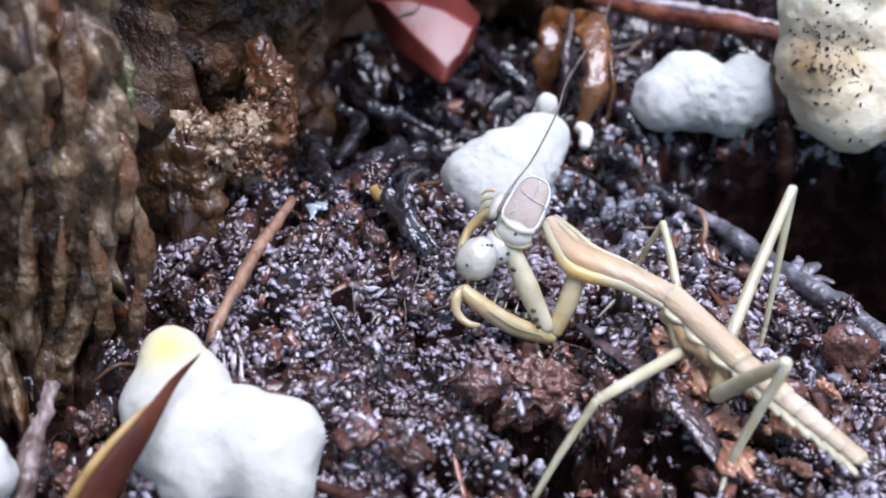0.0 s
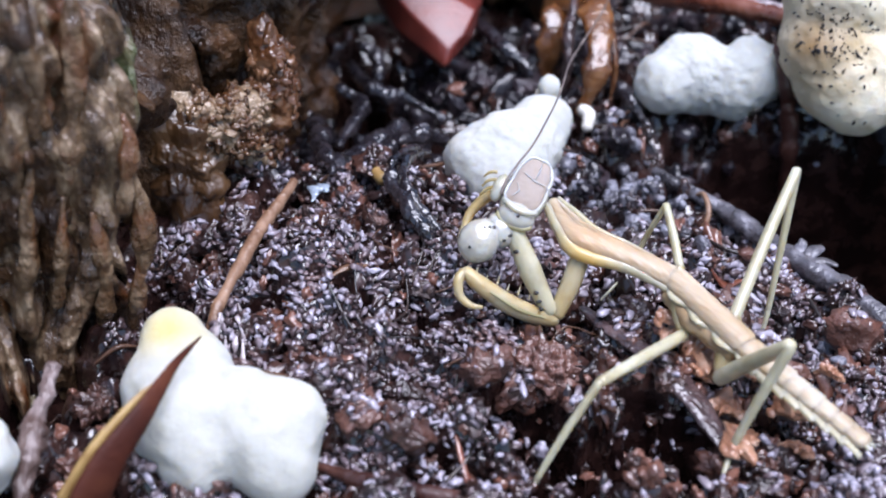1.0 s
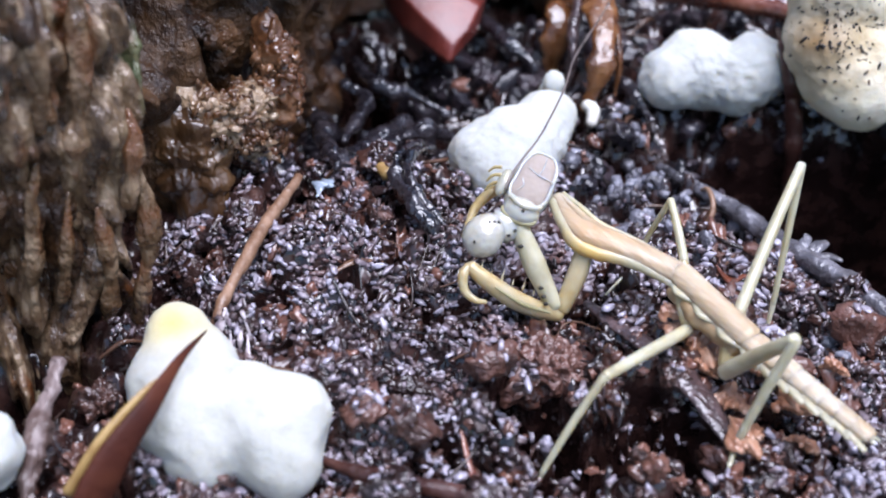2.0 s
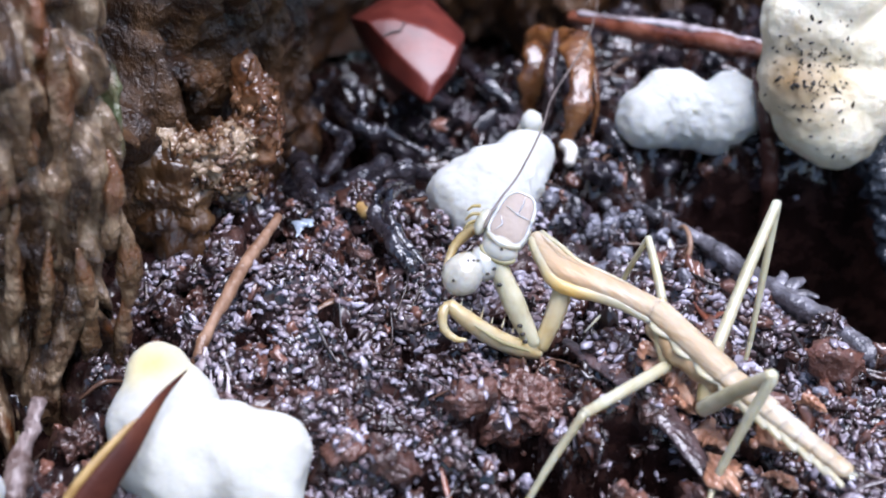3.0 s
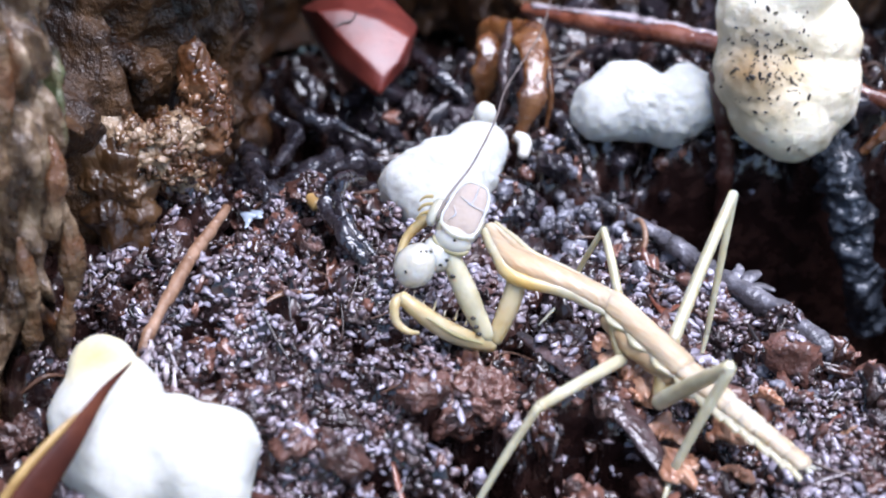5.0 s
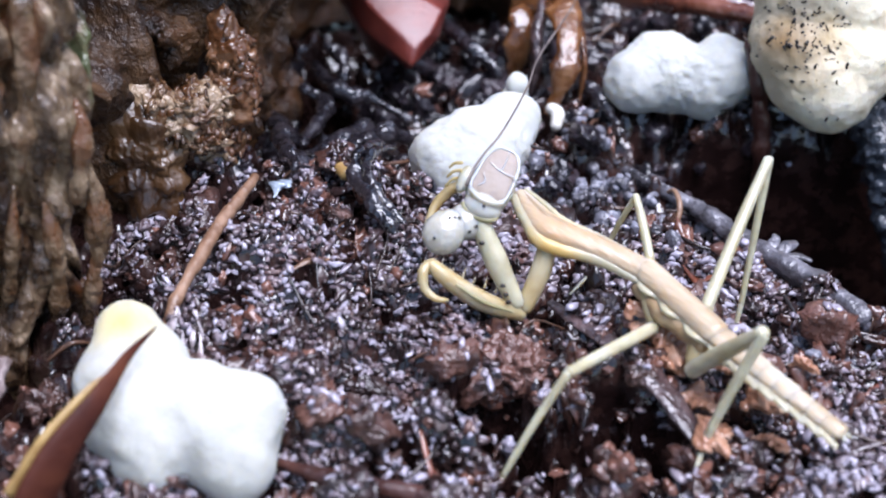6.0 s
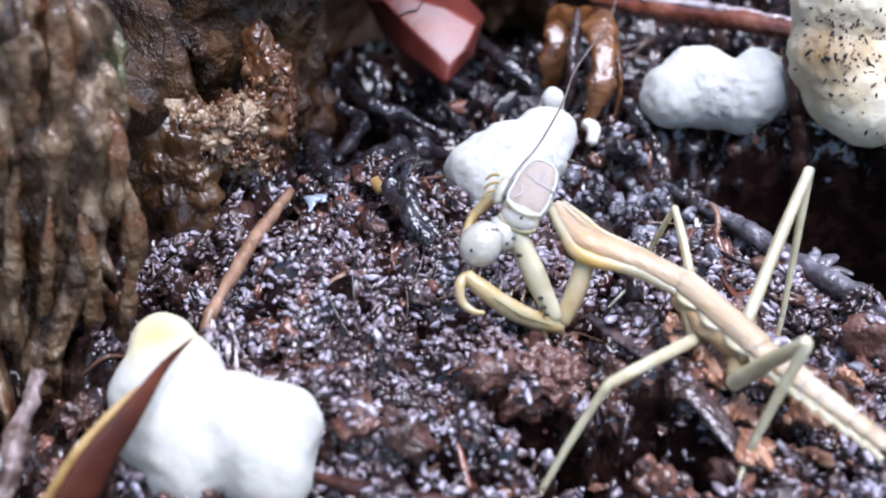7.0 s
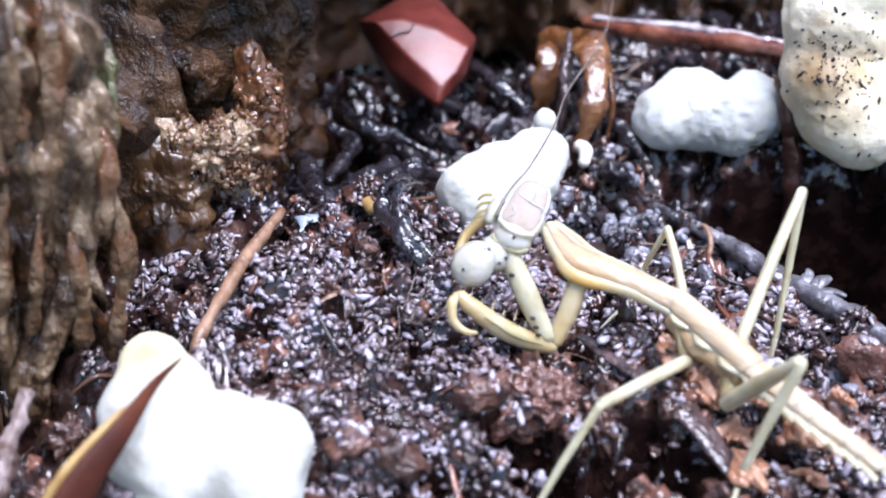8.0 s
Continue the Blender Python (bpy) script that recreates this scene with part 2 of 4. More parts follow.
M_HOLLOW = material("brown_hollow_wood", [(0.022, 0.010, 0.005), (0.065, 0.030, 0.011), (0.13, 0.066, 0.025)], 4, 7, (0.3, 0.5), 0.8, 18, (1, 1, 0.6), coat=0.7, depth=0.018, fine=2.5, film=0.15)
M_BARKPALE = material("pale_rotten_wood", [(0.045, 0.019, 0.008), (0.15, 0.078, 0.034), (0.36, 0.25, 0.155)], 7, 8, (0.16, 0.4), 1.0, 30, coat=1.0, island=0.45, depth=0.020, fine=3, film=0.10, patch=((0.10, 0.038, 0.012), 5.0, 0.50, 0.62))
M_RIB = material("tan_bark_rib", [(0.028, 0.013, 0.006), (0.11, 0.060, 0.028), (0.34, 0.235, 0.145)], 9, 7, (0.2, 0.45), 1.0, 34, (1, 1, 0.6), coat=0.9, depth=0.022, fine=2.5, film=0.10, patch=((0.12, 0.045, 0.015), 3.5, 0.54, 0.63), gloss=0.4)
M_WHITE = material("white_fluff", [(0.409, 0.409, 0.381), (0.479, 0.484, 0.456)], 18, 8, (0.8, 0.95), 0.5, 45, depth=0.006, sss=0.6, fine=5)
M_WHITEL = material("white_lump", [(0.422, 0.412, 0.364), (0.490, 0.485, 0.441)], 10, 8, (0.75, 0.9), 0.5, 30, spot=(-0.19, 0.24, 0.36, 0.19, (0.58, 0.47, 0.17)), depth=0.010, sss=0.5, fine=4)
M_CREAM = material("cream_lump", [(0.66, 0.54, 0.34), (0.80, 0.72, 0.54), (0.82, 0.77, 0.65)], 3, 7, (0.5, 0.8), 0.6, 30, patch=((0.52, 0.38, 0.18), 3.2, 0.58, 0.72), spot=(-0.24, -0.12, 0.42, 0.34, (0.24, 0.14, 0.05)), depth=0.012, fine=3, sss=0.3)
M_RED = material("red_stone", [(0.082, 0.009, 0.006), (0.142, 0.017, 0.009), (0.198, 0.029, 0.015)], 6, 6, (0.45, 0.6), 0.5, 22, coat=1.0, depth=0.006, film=0.42)
M_STICK = material("brown_stick", [(0.07, 0.032, 0.017), (0.17, 0.088, 0.048), (0.29, 0.17, 0.105)], 6, 7, (0.35, 0.6), 0.8, 40, (1, 1, 0.4), coat=0.3, depth=0.01)
M_TWIG = material("red_twig", [(0.06, 0.016, 0.010), (0.17, 0.05, 0.026), (0.26, 0.10, 0.06)], 6, 7, (0.22, 0.4), 0.8, 25, coat=1.0, depth=0.01)
M_GREYTWIG = material("grey_twig", [(0.028, 0.025, 0.028), (0.090, 0.083, 0.093), (0.24, 0.23, 0.26)], 7, 8, (0.25, 0.5), 1.0, 25, coat=0.8, depth=0.018, fine=3)
M_OLDTWIG = material("weathered_twig", [(0.03, 0.016, 0.012), (0.10, 0.062, 0.052), (0.27, 0.21, 0.20)], 12, 8, (0.35, 0.6), 1.0, 34, (1, 0.25, 0.4), coat=0.4, depth=0.02, fine=3)
# black roots; the slight blue puts some of their sheen into the colour
M_ROOT = material("black_root", [(0.006, 0.005, 0.007), (0.017, 0.014, 0.018), (0.05, 0.04, 0.045)], 8, 6, (0.2, 0.4), 1.0, 30, coat=1.0, depth=0.016, film=0.08)
M_BLUEROOT = material("dull_blue_grey_root", [(0.008, 0.009, 0.012), (0.022, 0.027, 0.036), (0.075, 0.088, 0.11)], 10, 7, (0.3, 0.55), 1.0, 26, coat=0.6, depth=0.013, cells=24)
M_MAROON = material("maroon_stem", [(0.018, 0.006, 0.005), (0.045, 0.014, 0.010), (0.085, 0.03, 0.02)], 7, 6, (0.3, 0.55), 0.8, 25, coat=0.3, depth=0.01)
# colours the twig's modelled sheen strip as well as the torn wood fibres
M_SHEEN_FIBRE = material("pale_sheen_and_fibre", [(0.16, 0.12, 0.12), (0.42, 0.36, 0.37), (0.58, 0.53, 0.55)], 8, 6, (0.15, 0.35), 0.8, 25, coat=1.0, depth=0.012)
M_HUSK = material("amber_husk", [(0.035, 0.012, 0.006), (0.13, 0.048, 0.014), (0.28, 0.13, 0.045)], 6, 6, (0.2, 0.4), 0.8, 22, coat=0.7, depth=0.016, sss=0.2, film=0.2)
M_BLADE = material("dry_leaf", [(0.022, 0.005, 0.004), (0.055, 0.014, 0.008), (0.10, 0.030, 0.014)], 2.5, 6, (0.5, 0.65), 0.7, 40, gloss=0.15)
M_SHARD = material("dark_wood_shard", [(0.02, 0.012, 0.012), (0.055, 0.034, 0.034), (0.13, 0.08, 0.075)], 8, 7, (0.25, 0.45), 1.0, 25, coat=0.8, depth=0.015)
# the lavender-white end of the ramp puts the grains' wet sheen into colour
M_GRAIN = material("wet_grains_with_sheen", [(0.029, 0.014, 0.013), (0.088, 0.056, 0.059), (0.201, 0.162, 0.184), (0.363, 0.330, 0.389)], 2.2, 4, (0.3, 0.5), 0.5, 50, coat=1.0, island=0.5, film=0.26, patch=((0.10, 0.040, 0.028), 3.0, 0.56, 0.72))
# black clods, with part of their bluish wet sheen mixed into the base colour
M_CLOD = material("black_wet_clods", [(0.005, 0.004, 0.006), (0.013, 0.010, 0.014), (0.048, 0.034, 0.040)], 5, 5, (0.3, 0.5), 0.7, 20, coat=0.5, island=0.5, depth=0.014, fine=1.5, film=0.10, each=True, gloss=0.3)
M_ORANGE = material("orange_leaf_bits", [(0.15, 0.052, 0.028), (0.36, 0.17, 0.095), (0.52, 0.34, 0.24)], 7, 7, (0.25, 0.45), 0.9, 30, coat=0.6, island=0.4, depth=0.012)
M_CHIP = material("blue_white_chip", [(0.16, 0.19, 0.23), (0.36, 0.42, 0.49)], 10, 6, (0.2, 0.4), 0.8, 30, coat=1.0)
M_SEED = material("pale_seed", [(0.45, 0.42, 0.37), (0.70, 0.68, 0.62)], 10, 5, (0.4, 0.6), 0.3, 40)
M_SEEDY = material("yellow_seed", [(0.22, 0.12, 0.04), (0.42, 0.28, 0.10)], 8, 5, (0.3, 0.5), 0.5, 40)
M_BODY = material("tan_mantis_skin", [(0.300, 0.199, 0.107), (0.410, 0.305, 0.200), (0.480, 0.402, 0.307)], 6, 8, (0.4, 0.6), 0.8, 22, patch=((0.50, 0.45, 0.37), 3.0, 0.48, 0.72), coat=0.12, sss=0.8, depth=0.012, stretch=(0.35, 1.4, 1.4), along=-47, spot=(-0.42, 0.29, 0.46, 0.24, (0.42, 0.26, 0.13)))
M_PALE = material("pale_mantis_skin", [(0.353, 0.325, 0.212), (0.428, 0.394, 0.275), (0.484, 0.463, 0.347)], 5, 7, (0.3, 0.5), 0.6, 22, patch=((0.30, 0.26, 0.16), 3.5, 0.52, 0.72), coat=0.35, sss=0.8, depth=0.008)
M_EDGE = material("cream_mantis_edge", [(0.344, 0.293, 0.181), (0.419, 0.377, 0.270)], 8, 6, (0.3, 0.45), 0.5, 40, sss=0.7, depth=0.006, coat=0.3)
M_AMBER = material("amber_mantis_skin", [(0.323, 0.226, 0.089), (0.395, 0.303, 0.151), (0.440, 0.359, 0.209)], 5, 6, (0.25, 0.45), 0.5, 25, patch=((0.43, 0.37, 0.25), 3.5, 0.48, 0.68), coat=0.4, sss=0.8, depth=0.006)
M_FLANK = material("cream_and_orange_flank", [(0.370, 0.319, 0.198), (0.475, 0.422, 0.301)], 6, 6, (0.3, 0.45), 0.5, 30, spot=(-0.43, 0.25, 0.42, 0.17, (0.52, 0.31, 0.05)), sss=0.7, depth=0.006, coat=0.35)
# the blue in these greys stands for sky reflected off the wet soil
M_PELLET = material("blue_grey_soil_pellets", [(0.032, 0.028, 0.034), (0.090, 0.086, 0.105), (0.20, 0.20, 0.24)], 9, 5, (0.35, 0.55), 0.7, 40, coat=0.8, island=0.5, depth=0.010, film=0.3, each=True, patch=((0.13, 0.055, 0.030), 2.5, 0.60, 0.72))
M_FACE = material("beige_mantis_face", [(0.292, 0.232, 0.189), (0.344, 0.280, 0.237)], 9, 7, (0.5, 0.65), 0.7, 26, sss=0.5, depth=0.006)
M_KEEL = material("orange_ridge", [(0.28, 0.17, 0.08), (0.36, 0.24, 0.13), (0.44, 0.33, 0.21)], 6, 5, (0.3, 0.5), 0.4, 30, coat=0.25, sss=0.5)
M_OLIVE = material("olive_stripe", [(0.22, 0.19, 0.09), (0.30, 0.27, 0.14)], 6, 5, (0.3, 0.5), 0.3, 40, sss=0.3)
M_PEARL = material("pearly_skin", [(0.36, 0.345, 0.27), (0.46, 0.445, 0.375)], 7, 6, (0.2, 0.4), 0.7, 20, coat=0.6, sss=0.8, depth=0.008)
M_PREY = material("milky_skin", [(0.370, 0.352, 0.299), (0.440, 0.422, 0.370), (0.493, 0.484, 0.440)], 6, 6, (0.15, 0.3), 0.6, 16, coat=1.0, sss=0.9, depth=0.006)
M_BLACK = material("black_spots", [(0.008, 0.006, 0.006), (0.02, 0.016, 0.014)], 10, 4, (0.3, 0.5), 0.3, 60)
M_ANTENNA = material("grey_antenna", [(0.10, 0.08, 0.075), (0.22, 0.18, 0.16)], 10, 4, (0.4, 0.6), 0.2, 60)

# ---- setting: the soil ----
rng = np.random.default_rng(4)


def pit(x, y):
    """The dark hole behind the grey log: 0 outside, 1 inside."""
    s = lambda v: np.clip(v, 0, 1) ** 2 * (3 - 2 * np.clip(v, 0, 1))
    brink = np.interp(x, [1.0, 1.16, 1.39, 1.55, 1.70, 1.83, 2.2], [0.62, 0.40, 0.12, -0.17, -0.38, -0.63, -0.9])
    return s((y - brink - 0.05) / 0.14) * s((0.91 - y) / 0.12) * s((x - 1.08) / 0.16) * s((2.75 - x) / 0.2)


def gap(x, y, cx, cy, turn, a, b):
    """A narrow steep hole between clods."""
    co, si = math.cos(radians(turn)), math.sin(radians(turn))
    u, v = (x - cx) * co + (y - cy) * si, (y - cy) * co - (x - cx) * si
    v = v + 0.25 * b * np.sin(u * 40)
    return np.exp(-((u / a) ** 2 + (v / b) ** 2) ** 3)


def hole(x, y):
    """The gap behind the red stone."""
    s = lambda v: np.clip(v, 0, 1) ** 2 * (3 - 2 * np.clip(v, 0, 1))
    return s((y - 1.72 - 0.35 * np.clip(x, 0, 1)) / 0.3) * s((0.9 - x) / 0.2)


def soil_height(x, y):
    x, y = np.asarray(x, float), np.asarray(y, float)
    g = lambda cx, cy, s: np.exp(-((x - cx) ** 2 + (y - cy) ** 2) / (2 * s * s))
    near = g(0, 0, 3.0)
    h = 0.26 * g(-0.42, 0.0, 0.5) + 0.09 * g(-0.35, -0.75, 0.3) + 0.10 * g(0.3, -1.0, 0.4) - 2.2 * pit(x, y) - 0.6 * hole(x, y) - 1.2 * gap(x, y, -0.42, 1.48, 75, 0.32, 0.13) - 0.16 * g(1.35, 0.55, 0.3) + 0.25 * g(2.3, 1.7, 0.5) - 0.12 * g(0.15, 1.1, 0.35) - 0.9 * gap(x, y, 0.29, -1.20, 0.0, 0.22, 0.11) - 0.9 * gap(x, y, 0.56, -1.40, 30, 0.24, 0.13) - 0.9 * gap(x, y, 0.88, -1.30, -49, 0.24, 0.13) - 0.3 * gap(x, y, 0.0, -1.62, 20, 0.16, 0.05) - 0.35 * gap(x, y, -0.42, -0.62, -35, 0.15, 0.05) - 0.3 * gap(x, y, 0.62, 0.16, -40, 0.16, 0.05) - 0.16 * g(-0.35, 0.85, 0.3) - 0.2 * g(-0.40, 1.25, 0.18) - 0.5 * gap(x, y, -1.62, -0.95, 20, 0.18, 0.12)
    p = np.stack([x.ravel(), y.ravel(), np.zeros(x.size)], 1)
    h = h + (0.06 * fbm(p * 2.2, 3, 11) + 0.13 * np.abs(fbm(p * 4.6, 3, 21)) - 0.02 - 0.24 * np.exp(-(fbm(p * 2.3, 3, 23) / 0.13) ** 2) + 0.05 * np.minimum(np.abs(fbm(p * 2.3, 3, 23)), 0.8)).reshape(x.shape) * (0.15 + near)
    return h


def axis(lo, hi, step, far):
    inner = np.arange(lo, hi, step)
    out = [0.03 * 1.35 ** k for k in range(1, 40)]
    out = np.cumsum(out)
    out = out[out < far]
    return np.concatenate([lo - out[::-1], inner, hi + out])


def grid_faces(nx, ny):
    i, j = np.meshgrid(np.arange(nx - 1), np.arange(ny - 1), indexing="ij")
    a = (i * ny + j).ravel()
    return np.stack([a, a + ny, a + ny + 1, a + 1], 1)


def build_ground():
    ax, ay = axis(-2.2, 3.0, 0.017, 4000), axis(-2.1, 3.0, 0.017, 4000)
    X, Y = np.meshgrid(ax, ay, indexing="ij")
    Z = soil_height(X, Y)
    p = np.stack([X.ravel(), Y.ravel(), Z.ravel()], 1)
    fine = (np.abs(X) < 4) & (np.abs(Y) < 4)
    Z = Z + (0.025 * (1 - 2 * np.abs(fbm(p * 12, 3, 5)))).reshape(X.shape) * fine
    single("ground", (np.stack([X.ravel(), Y.ravel(), Z.ravel()], 1), grid_faces(len(ax), len(ay))), M_SOIL, (0, 0, 0), "wet dark brown soil of crumbs and rotten wood", "ground", kind="structure")


build_ground()

# ---- setting: the rotten trunk that closes the place at the side and behind ----
# the stretch past x 2.4 is added, mostly unseen, to shade the pit
WALL = [(-9, -2.6), (-4, -1.55), (-2.6, -1.12), (-1.83, -0.86), (-1.45, -0.66), (-1.16, -0.2), (-0.97, 0.45), (-0.60, 1.10), (-0.54, 1.6), (-0.56, 2.15), (-0.25, 2.5), (0.45, 2.6), (1.1, 2.55), (2.0, 2.4), (2.65, 2.0), (2.95, 1.4), (3.02, 0.6), (3.15, 0.0), (3.6, -0.4), (6, -0.7), (9, -0.9)]


FRAMES = {}


def wall_frame(n):
    if n in FRAMES:
        return FRAMES[n]
    c = spline([(x, y, 0) for x, y in WALL], 4000)[:, :2]
    s = np.concatenate([[0], np.cumsum(np.linalg.norm(np.diff(c, axis=0), axis=1))])
    i0, i1 = np.argmin(np.linalg.norm(c - (-2.4, -1.05), axis=1)), np.argmin(np.linalg.norm(c - (3.6, -0.4), axis=1))
    t = np.concatenate([np.linspace(0, s[i0], 20, endpoint=False), np.linspace(s[i0], s[i1], n), np.linspace(s[i1], s[-1], 20)[1:]])
    c = np.stack([np.interp(t, s, c[:, 0]), np.interp(t, s, c[:, 1])], 1)
    d = np.gradient(c, axis=0)
    d /= np.linalg.norm(d, axis=1)[:, None]
    FRAMES[n] = c, np.stack([d[:, 1], -d[:, 0]], 1), t
    return FRAMES[n]     # places, outward normals (to the open side), lengths


def columns(T, Z, spacing, height, seed):
    """Knotty upright ribs that wander and swell, as weathered bark has them."""
    z, r, out = Z.mean(0), random.Random(seed), np.zeros(T.shape)
    line = lambda f, k: value_noise(np.stack([z * f, 0 * z + 7.7 * k, 0 * z], 1), seed)
    for k, c in enumerate(np.arange(T.min(), T.max() + spacing, spacing)):
        c = c + r.uniform(-0.3, 0.3) * spacing
        w = spacing * r.uniform(0.38, 0.70) * (1 + 0.35 * line(0.5 / spacing, k + 50))
        h = height * r.uniform(0.45, 1.0) * (0.75 + 0.45 * line(0.25 / spacing, k + 90) + 0.2 * line(0.6 / spacing, k + 130))
        off = spacing * (0.9 * line(1.3, k) + 0.35 * line(0.4 / spacing, k + 20))
        rib = h[None] * np.sqrt(np.clip(1 - ((T - c - off[None]) / w[None]) ** 2, 0, 1))
        out = np.maximum(out, rib)
    return out


def build_wall():
    c, nrm, t = wall_frame(620)
    zs = np.linspace(-0.5, 2.5, 240)
    T, Z = np.meshgrid(t, zs, indexing="ij")
    top = np.where(c[:, 0] > 2.4, 1.6, np.interp(c[:, 1], [-0.2, 0.6, 2.4], [2.6, 2.1, 1.5])) + 0.15 * value_noise(np.stack([t * 2, 0 * t, 0 * t], 1), 3)
    Z = -0.5 + (Z + 0.5) * ((top + 0.5) / 3.0)[:, None]
    C, Nn = np.repeat(c[:, None], len(zs), 1), np.repeat(nrm[:, None], len(zs), 1)
    p = np.stack([T.ravel(), np.zeros(T.size), Z.ravel()], 1)
    warp = 0.07 * fbm(p * 1.3, 3, 31)
    q = p + np.stack([warp, 0 * warp, 0 * warp], 1)
    disp = -0.08 + 0.9 * columns(T, Z, 0.20, 0.17, 33)
    disp = disp + (0.09 * fbm(q * (5, 1, 4), 3, 37) + 0.07 * np.abs(fbm(q * (9, 1, 4), 3, 41))).reshape(T.shape)
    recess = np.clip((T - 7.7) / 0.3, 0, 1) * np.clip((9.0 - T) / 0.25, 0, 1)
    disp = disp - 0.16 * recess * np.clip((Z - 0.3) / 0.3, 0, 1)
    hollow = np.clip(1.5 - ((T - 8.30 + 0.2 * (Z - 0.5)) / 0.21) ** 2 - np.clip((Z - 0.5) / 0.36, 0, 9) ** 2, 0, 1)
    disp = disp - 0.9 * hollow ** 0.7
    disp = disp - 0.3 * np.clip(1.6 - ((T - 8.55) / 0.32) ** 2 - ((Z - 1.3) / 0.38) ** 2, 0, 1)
    back = (np.clip((c[:, 1] - 2.2) / 0.4, 0, 1) * np.clip((c[:, 0] - 0.35) / 0.3, 0, 1))[:, None]
    niche = np.clip((c[:, 1] - 1.35) / 0.3, 0, 1) * np.clip((0.75 - c[:, 0]) / 0.3, 0, 1)
    disp = disp - 0.6 * niche[:, None] * np.clip((1.15 - Z) / 0.15, 0, 1)
    # unseen overhang above z 1.3, added to keep sun off the wall below
    lean = np.clip((c[:, 1] - 0.2) / 0.4, 0, 1)[:, None] * np.clip((Z - 1.3 + 0.3 * back) / 0.2, 0, 1) * np.where(c[:, 0] < 2.4, 1.0, 0.0)[:, None]
    disp = disp + 0.5 * (1 - back) * lean * lean * (3 - 2 * lean) - 0.45 * back * np.clip(Z - 0.25, 0, 9)
    V = np.stack([C[..., 0] + Nn[..., 0] * disp, C[..., 1] + Nn[..., 1] * disp, Z], 2)
    nx, ny = T.shape
    rear = np.stack([C[..., 0] - Nn[..., 0] * 1.2, C[..., 1] - Nn[..., 1] * 1.2, Z], 2)[:, [0, -1]]
    v = np.concatenate([V.reshape(-1, 3), rear.reshape(-1, 3)])
    f = grid_faces(nx, ny).tolist()
    o = nx * ny
    for i in range(nx - 1):
        f.append([i * ny + ny - 1, o + 2 * i + 1, o + 2 * i + 3, (i + 1) * ny + ny - 1])
        f.append([o + 2 * i, o + 2 * i + 2, o + 2 * i + 3, o + 2 * i + 1])
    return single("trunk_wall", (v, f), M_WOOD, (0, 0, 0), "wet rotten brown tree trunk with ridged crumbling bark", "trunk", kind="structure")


wall = build_wall()


def build_bark_plate():
    """The outer bark, a thick crinkled plate that ends in a broken edge before the recess."""
    c, nrm, t = wall_frame(620)
    zs = np.linspace(-0.35, 2.25, 330)
    u = np.linspace(0, 1, 300)
    Zg = np.repeat(zs[None], len(u), 0)
    edge = np.interp(zs, [0.3, 0.87, 1.05, 1.24, 1.46, 1.7], [7.97, 8.06, 8.18, 8.26, 8.31, 8.36]) + 0.025 * fbm(np.stack([0 * zs, 0 * zs, zs * 6], 1), 3, 44)
    T = 5.6 + (edge[None] - 5.6) * (1 - (1 - u[:, None]) ** 1.6)
    p = np.stack([T.ravel(), np.zeros(T.size), Zg.ravel()], 1)
    q = p + np.stack([0.05 * fbm(p * (3, 1, 3), 2, 129), 0 * p[:, 0], 0.05 * fbm(p * (3, 1, 3), 2, 128)], 1)
    disp = 0.02 + columns(T, Zg, 0.17, 0.22, 133) + 0.8 * columns(T, Zg, 0.085, 0.08, 135)
    disp = disp + (0.07 * fbm(q * (4, 1, 2.0), 2, 131) + 0.05 * np.abs(fbm(q * (9, 1, 3.0), 2, 139)) + 0.012 * fbm(q * (24, 1, 16), 2, 143) - 0.07 * np.exp(-(fbm(q * (4, 1, 1.3), 3, 137) / 0.12) ** 2)).reshape(T.shape)
    rim = np.clip((u - 0.9) / 0.1, 0, 1)[:, None]
    disp = disp + 0.02 * np.sin(rim * np.pi) - 0.03 * rim
    lean = np.clip((Zg - 1.5) / 0.5, 0, 1)
    disp = disp - 0.05 * lean - 0.08 * np.clip(Zg - 0.5, 0, 9) - 0.15 * np.clip((1.05 - Zg) / 0.5, 0, 1)
    disp[-1], disp[-2] = -0.35, -0.1
    C = np.stack([np.interp(T, t, c[:, 0]), np.interp(T, t, c[:, 1])], 2)
    Nn = np.stack([np.interp(T, t, nrm[:, 0]), np.interp(T, t, nrm[:, 1])], 2)
    V = np.stack([C[..., 0] + Nn[..., 0] * disp, C[..., 1] + Nn[..., 1] * disp, Zg], 2)
    part("bark_plate", (V.reshape(-1, 3), grid_faces(*T.shape)), M_BARK, wall, "pale crinkled bark plate with grey-green lichen")


build_bark_plate()


def bark_knobs(name, lobes, material_, label, seed, crumbs=0):
    """A knobby mass of rotten wood, half sunk in the trunk, with crumbs of wood stuck to it."""
    v, f = lump(lobes, 6, 0.035, ((6, 0.03), (13, 0.022), (28, 0.008)), seed)
    ob = part(name, (v, f), material_, wall, label)
    if crumbs:
        r = np.random.default_rng(seed)
        i = r.choice(len(v), crumbs, False)
        st = np.column_stack([r.uniform(1.0, 2.6, crumbs), r.uniform(0.6, 1.1, (crumbs, 2))])
        part("wood_crumbs", mixed(6, 2, v[i], r.uniform(0.010, 0.024, crumbs), r.uniform(0, 6.28, (crumbs, 3)), st, seed, 0.5, 1.6), material_, ob, "small wet crumbs of rotten wood", kind="stuff")


